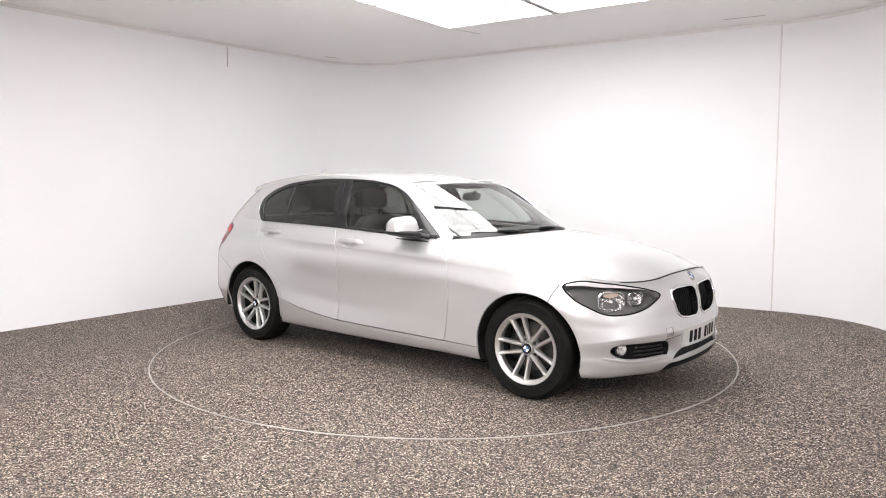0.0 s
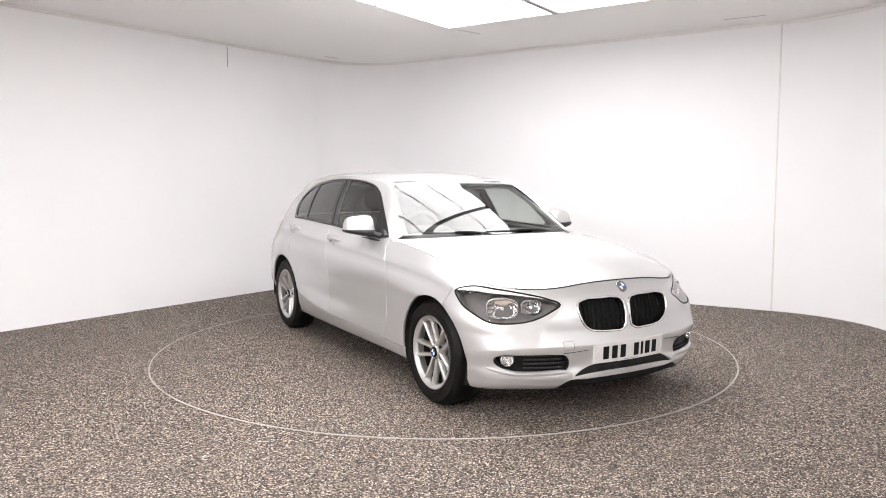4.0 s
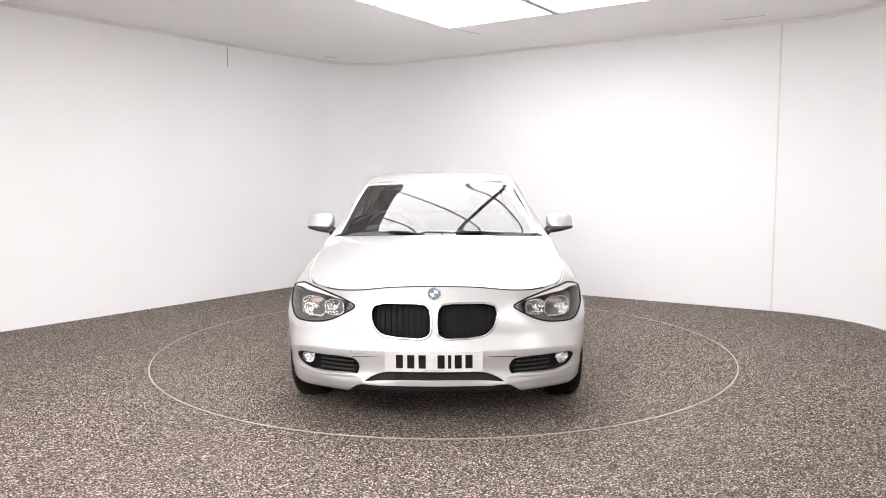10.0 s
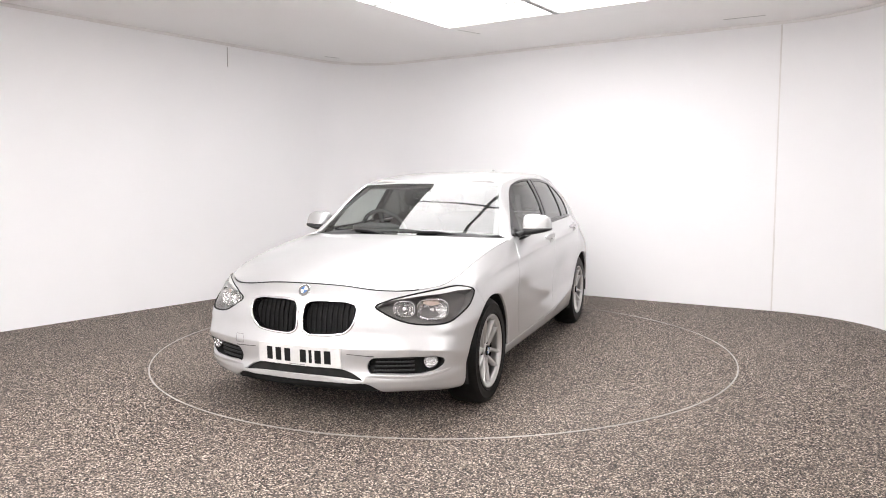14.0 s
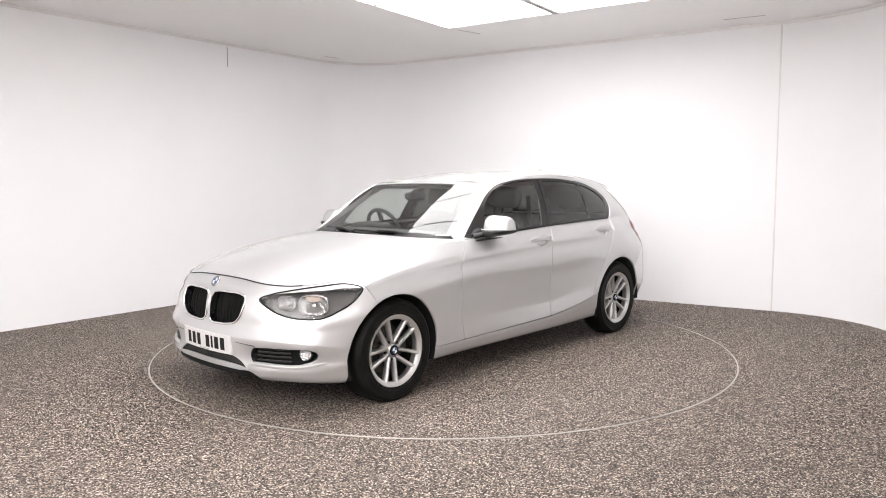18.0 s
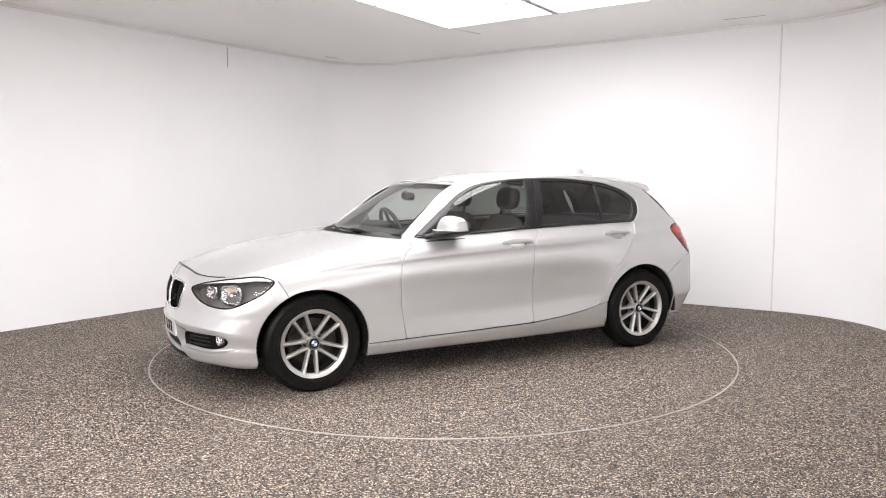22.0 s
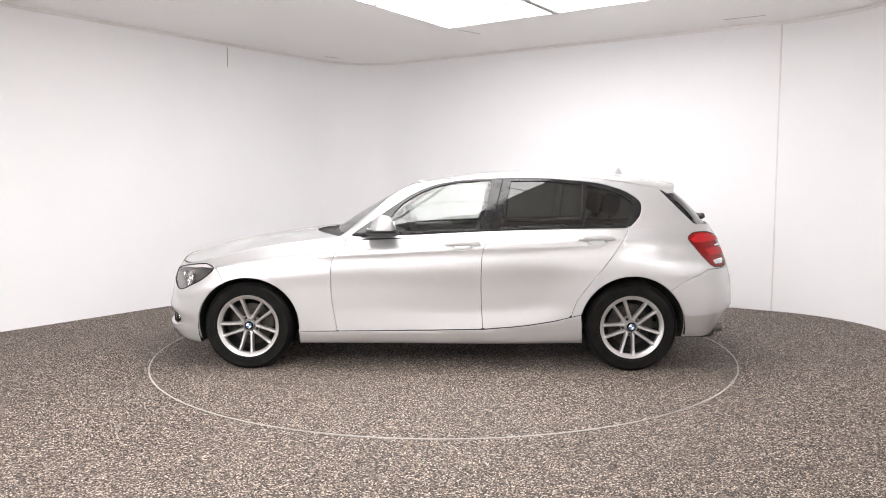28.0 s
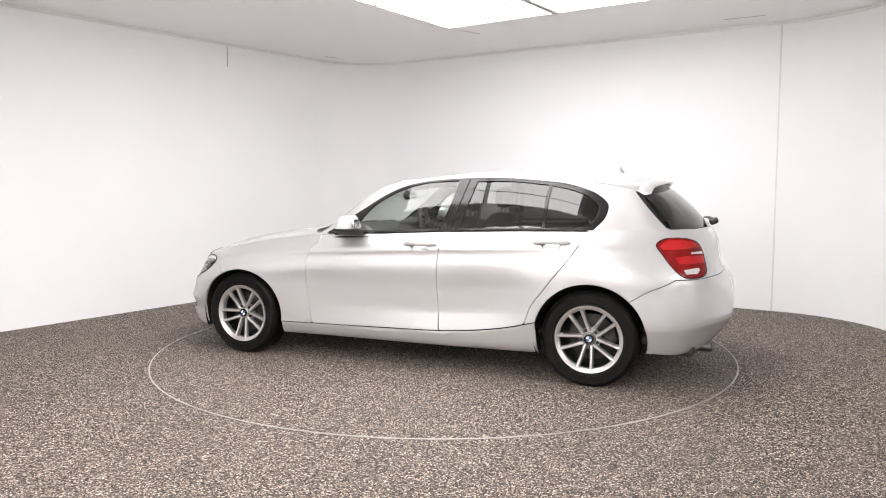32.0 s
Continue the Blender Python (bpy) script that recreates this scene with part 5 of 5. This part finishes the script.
# door mirrors
for s in (1, -1):
    mirror = empty("door_mirror", pose(0, 0, 0))
    mirror.parent = car
    bm = blob((.195, .208, .108), 3.4, 36, 20)
    for v in bm.verts:
        up, out = max(0.0, (v.co.z / .054 + 1) / 2), v.co.y / .104
        if v.co.x > 0:
            v.co.x *= 1.0 - .55 * up ** 1.4 - .42 * (.5 + .5 * out) ** 2
        else:
            v.co.x *= 1.0 - .28 * up ** 1.3 - .25 * (.5 - .5 * out) ** 2
        v.co.y *= 1.0 - (.17 if out > 0 else .05) * up
        v.co.z -= 0.006 * out
        if v.co.z < -.038:
            v.co.z = -.038 + (v.co.z + .038) * .15
    for v in bm.verts:
        v.co.x, v.co.z = v.co.x * 1.08, v.co.z * 1.12
    moved(bm, pose(.385, .896, 1.026))
    for v in bm.verts:
        v.co.y *= s
    if s < 0:
        bmesh.ops.reverse_faces(bm, faces=bm.faces[:])
    part("mirror_cap", bm, PAINT, mirror, "silver mirror cap")
    bm = blob((.235, .206, .046), 3.0)
    for v in bm.verts:
        out = v.co.y / .100
        v.co.z *= 1.0 - .35 * out
        v.co.z += -.012 * (1 - out)
        v.co.x *= 1.0 - (.40 * max(out, 0) if v.co.x > 0 else 0)
    moved(bm, pose(.384, .892, .984))
    for v in bm.verts:
        v.co.y *= s
    bmesh.ops.recalc_face_normals(bm, faces=bm.faces[:])
    part("mirror_base", bm, BLACK, mirror, "black mirror underside")
    part("mirror_arm", tube([(.53, .775 * s, .945), (.48, .805 * s, .958), (.43, .84 * s, .984)], [.034, .026, .024], 10, .62), BLACK, mirror)
    part("mirror_foot", box((.40, .765 * s - .012, .938), (.60, .765 * s + .012, .962), .008), BLACK, mirror)
    part("repeater", tube([(.492 - .0022 * k * k, (.82 + .024 * k) * s, .996 - .001 * k) if k < 6 else (.42 - .04 * (k - 6), (.948 + .012 * (k - 6)) * s, .989) for k in range(8)], .005, 6), CLEARLENS, mirror)
    part("mirror_glass", lathe([(0, 0), (.05, 0), (.053, -.004)], 32, facing((.2905, .905 * s, 1.022), (-1, -.1 * s, .35)) @ Matrix.Diagonal((1.35, .72, 1, 1))), CHROME, mirror)

# tail lamps
PIECES = [("REDBRIGHT", [(-1.762, .755, .918), (-1.80, .71, .948), (-1.88, .665, .95), (-1.975, .60, .932), (-1.998, .585, .905), (-1.93, .68, .90), (-1.85, .735, .898), (-1.785, .765, .90)]),
          ("CLEARLENS", [(-1.948, .675, .878), (-2.01, .59, .882), (-2.014, .59, .866), (-1.95, .68, .868)]),
          ("REDBRIGHT", [(-1.86, .757, .850), (-1.92, .71, .86), (-2.012, .60, .850), (-2.018, .612, .808), (-1.94, .715, .802), (-1.885, .752, .806)]),
          ("CLEARLENS", [(-1.915, .768, .776), (-1.995, .685, .785), (-2.005, .68, .772), (-1.985, .705, .745), (-1.93, .765, .748)])]
for s in (1, -1):
    lamp = part("tail_lamp", mesh_of(panel(BAND, tail_uv, (), 0.025, gap=0.003, offset=0.001, side=s)), REDLENS, car, "red tail lamp with brighter bars")
    for mat_name, pts in PIECES:
        uv = BAND.find(straight(pts + pts[:1], 0.015)[:-1])
        part("lamp_segment", mesh_of(panel(BAND, uv, (), 0.02, offset=0.0035, gap=0.0, depth=0.004, side=s)), REDBRIGHT if mat_name == "REDBRIGHT" else CLEARLENS, lamp)
    part("lamp_seal", ring_tube(BAND, tail_uv, 0.003, -0.001, s, 6), GLOSSBLACK, lamp)

# wipers
for y0, y1 in ((.46, -.115), (-.10, -.56)):
    pts = []
    for f in np.linspace(0, 1, 12):
        y = y0 + (y1 - y0) * f
        b = base(y)
        pts.append((b[0] - .016 - .012 * f, y, .964 + .008 * f))
    w = part("wiper", tube(pts, .0065, 6, .8), BLACK, car, "black wiper blade")
    part("wiper_arm", tube([(base(y0)[0] + .01, y0, .955), (pts[3][0] + .012, pts[3][1], .975), (pts[6][0] + .004, pts[6][1], .978)], .008, 6, .7), BLACK, w)

part("wiper_hub", moved(blob((.062, .06, .046), 3.2), pose(-2.045, 0, 1.040, 0, 25, 0)), GLOSSBLACK, gate, "black rear wiper hub")
# rear wiper, aerial fin, tailpipe, lower rear apron
part("rear_wiper", tube([(-2.04, .0, 1.045), (-2.03, -.04, 1.052), (-1.995, -.18, 1.06), (-1.96, -.36, 1.05)], [.022, .018, .010, .006], 8, .8), BLACK, gate, "black rear wiper")
bm = bmesh.new()
prof = [(-.075, 0), (-.055, .045), (-.03, .052), (.02, .028), (.075, 0)]
rows = []
for w, k in ((-.022, .0), (-.012, .75), (-.005, .97), (.005, .97), (.012, .75), (.022, .0)):
    rows.append([bm.verts.new((x, w, z * k)) for x, z in prof])
for a, b in zip(rows, rows[1:]):
    for j in range(4):
        bm.faces.new((a[j], a[j + 1], b[j + 1], b[j]))
bmesh.ops.recalc_face_normals(bm, faces=bm.faces[:])
moved(bm, pose(-1.33, 0, 1.372, 0, 3, 0) @ Matrix.Diagonal((1.25, 1.1, 1.1, 1)))
part("aerial_fin", bm, PAINT, car, "silver aerial fin")
part("tailpipe", lathe([(.031, 0), (.034, .003), (.034, .16), (.030, .16), (.030, .01)], 28, pose(-2.075, .47, .245, 0, 90, 0)), STEEL, car, "dull metal tailpipe")
part("muffler", box((-1.98, .18, .20), (-1.62, .66, .31), .04), DARKMETAL, car, "dark exhaust muffler under the tail")

# ---- interior ----
for s in (1, -1):
    skin("inner_trim", HEADLINER, car, CAB, side_loop, "grey inner pillar trim", side=s, holes=(frame_loop,), offset=-0.03, rim=False, grid=0.05)
part("cabin_floor", box((-1.75, -.72, .28), (.95, .72, .34), .02), DASH, car, "dark cabin floor")
part("dashboard", moved(blob((.55, 1.46, .34), 4.5, 40, 18), pose(.58, 0, .80, 0, -4, 0)), DASH, car, "dark moulded dashboard")
part("instrument_hood", moved(blob((.22, .38, .10), 3.0), pose(.42, -.37, .955)), DASH, car)
bm = bmesh.new()
m = pose(.27, -.37, .93, 0, -65, 0)
R0, r0 = .182, .016
rings = []
for i in range(40):
    a = 2 * math.pi * i / 40
    rings.append([bm.verts.new(m @ Vector(((R0 + r0 * math.cos(2 * math.pi * k / 10)) * math.cos(a), (R0 + r0 * math.cos(2 * math.pi * k / 10)) * math.sin(a), r0 * math.sin(2 * math.pi * k / 10)))) for k in range(10)])
for i in range(40):
    for k in range(10):
        bm.faces.new((rings[i][k], rings[(i + 1) % 40][k], rings[(i + 1) % 40][(k + 1) % 10], rings[i][(k + 1) % 10]))
sw = part("steering_wheel", bm, DASH, car, "dark three-spoke steering wheel")
part("wheel_boss", moved(blob((.12, .15, .05), 3), m), DASH, sw)
for a in (0, 180, 270):
    part("wheel_spoke", box((.04, -.018, -.01), (.178, .018, .008), .004, m @ pose(0, 0, 0, 0, 0, a + 90)), DASH, sw)
part("steering_column", tube([(.29, -.37, .92), (.50, -.37, .82)], .04, 12), DASH, sw)


def seat(x, y, wide, depth, back, lean, rest_y):
    st = empty("seat", pose(x, y, 0))
    st.parent = car
    st["label"] = "dark fabric car seat"
    part("cushion", moved(blob((depth, wide, .20), 4), pose(depth * .35, 0, .45, 0, -6, 0)), FABRIC, st)
    part("backrest", moved(blob((.17, wide, back), 3.6), pose(-.10 - math.sin(radians(lean)) * back * .45, 0, .50 + back * .45, 0, -lean, 0)), FABRIC, st)
    for ry in rest_y:
        tx, tz = -.10 - math.sin(radians(lean)) * back * 1.03, .50 + back * .98 + .10
        part("headrest", moved(blob((.11, .25, .17), 3), pose(tx, ry, tz, 0, -lean * .5, 0)), FABRIC, st)
        for d in (-.05, .05):
            part("headrest_post", tube([(tx + .01, ry + d, tz - .13), (tx, ry + d, tz - .05)], .006, 6), DARKMETAL, st)
    return st


seat(-.12, .37, .50, .52, .60, 16, (0,))
seat(-.12, -.37, .50, .52, .60, 16, (0,))
seat(-.95, 0, 1.28, .48, .56, 22, (-.40, .40))
part("parcel_shelf", box((-1.88, -.60, .93), (-1.30, .60, .95), .006), DASH, car, "dark parcel shelf")
part("boot_lining", box((-1.95, -.62, .34), (-1.30, .62, .36)), DASH, car)
im = part("interior_mirror", moved(blob((.035, .22, .065), 3.2), pose(.30, 0, 1.205, 0, 8, 0)), GLOSSBLACK, car, "black interior mirror")
part("mirror_stem", tube([(.31, 0, 1.22), (.335, 0, 1.245)], .012, 8), BLACK, im)
for s in (1, -1):
    part("sun_visor", moved(blob((.02, .34, .14), 4), pose(.10, .33 * s, 1.295, 0, 62, 0)), HEADLINER, car)
    part("door_lining", moved(blob((1.0, .05, .42), 6), pose(.15, .79 * s, .72)), DASH, doors["front", s], "dark inner door lining")
    part("door_lining", moved(blob((.72, .05, .42), 6), pose(-.75, .785 * s, .74)), DASH, doors["rear", s], "dark inner door lining")
    part("seat_belt", box((-.006, -.022, 0), (.006, .022, .52), .003, pose(-.43, .60 * s, .70, 12 * s, -8, 0)), BLACK, car)

# ---------------- turntable ----------------
turntable = empty("turntable")
tagged(turntable, "round speckled turntable set flush in the floor", "turntable")
bm = lathe([(0, -0.03), (RING_R - 0.004, -0.03), (RING_R - 0.004, 0.0), (0, 0.0)], 192)
part("deck", bm, CARPET, turntable, "grey speckled round deck")
bm = lathe([(RING_R - 0.004, -0.02), (RING_R - 0.004, 0.002), (RING_R - 0.002, 0.0035), (RING_R + 0.003, 0.0035), (RING_R + 0.005, 0.002), (RING_R + 0.005, -0.02)], 192)
part("edge_ring", bm, RING, turntable, "thin pale metal edge ring")


# ---------------- what moves ----------------
def heading(t):
    """The car's heading in degrees at t seconds, turning clockwise seen from above."""
    return -2.0904869e-05 * t ** 4 + 0.0014821356 * t ** 3 - 0.028446744 * t ** 2 - 5.0299518 * t - 38.982591


def motions():
    times = [0, 2, 4, 6, 8, 10, 12, 14, 16, 18, 20, 22, 24, 26, 28, 30, 32]
    walk(car, [(t, pose(0, 0, 0, 0, 0, heading(t)) @ pose(0.001, -0.019, 0.0005)) for t in times])
    walk(turntable, [(t, pose(0, 0, 0, 0, 0, heading(t))) for t in times])


motions()
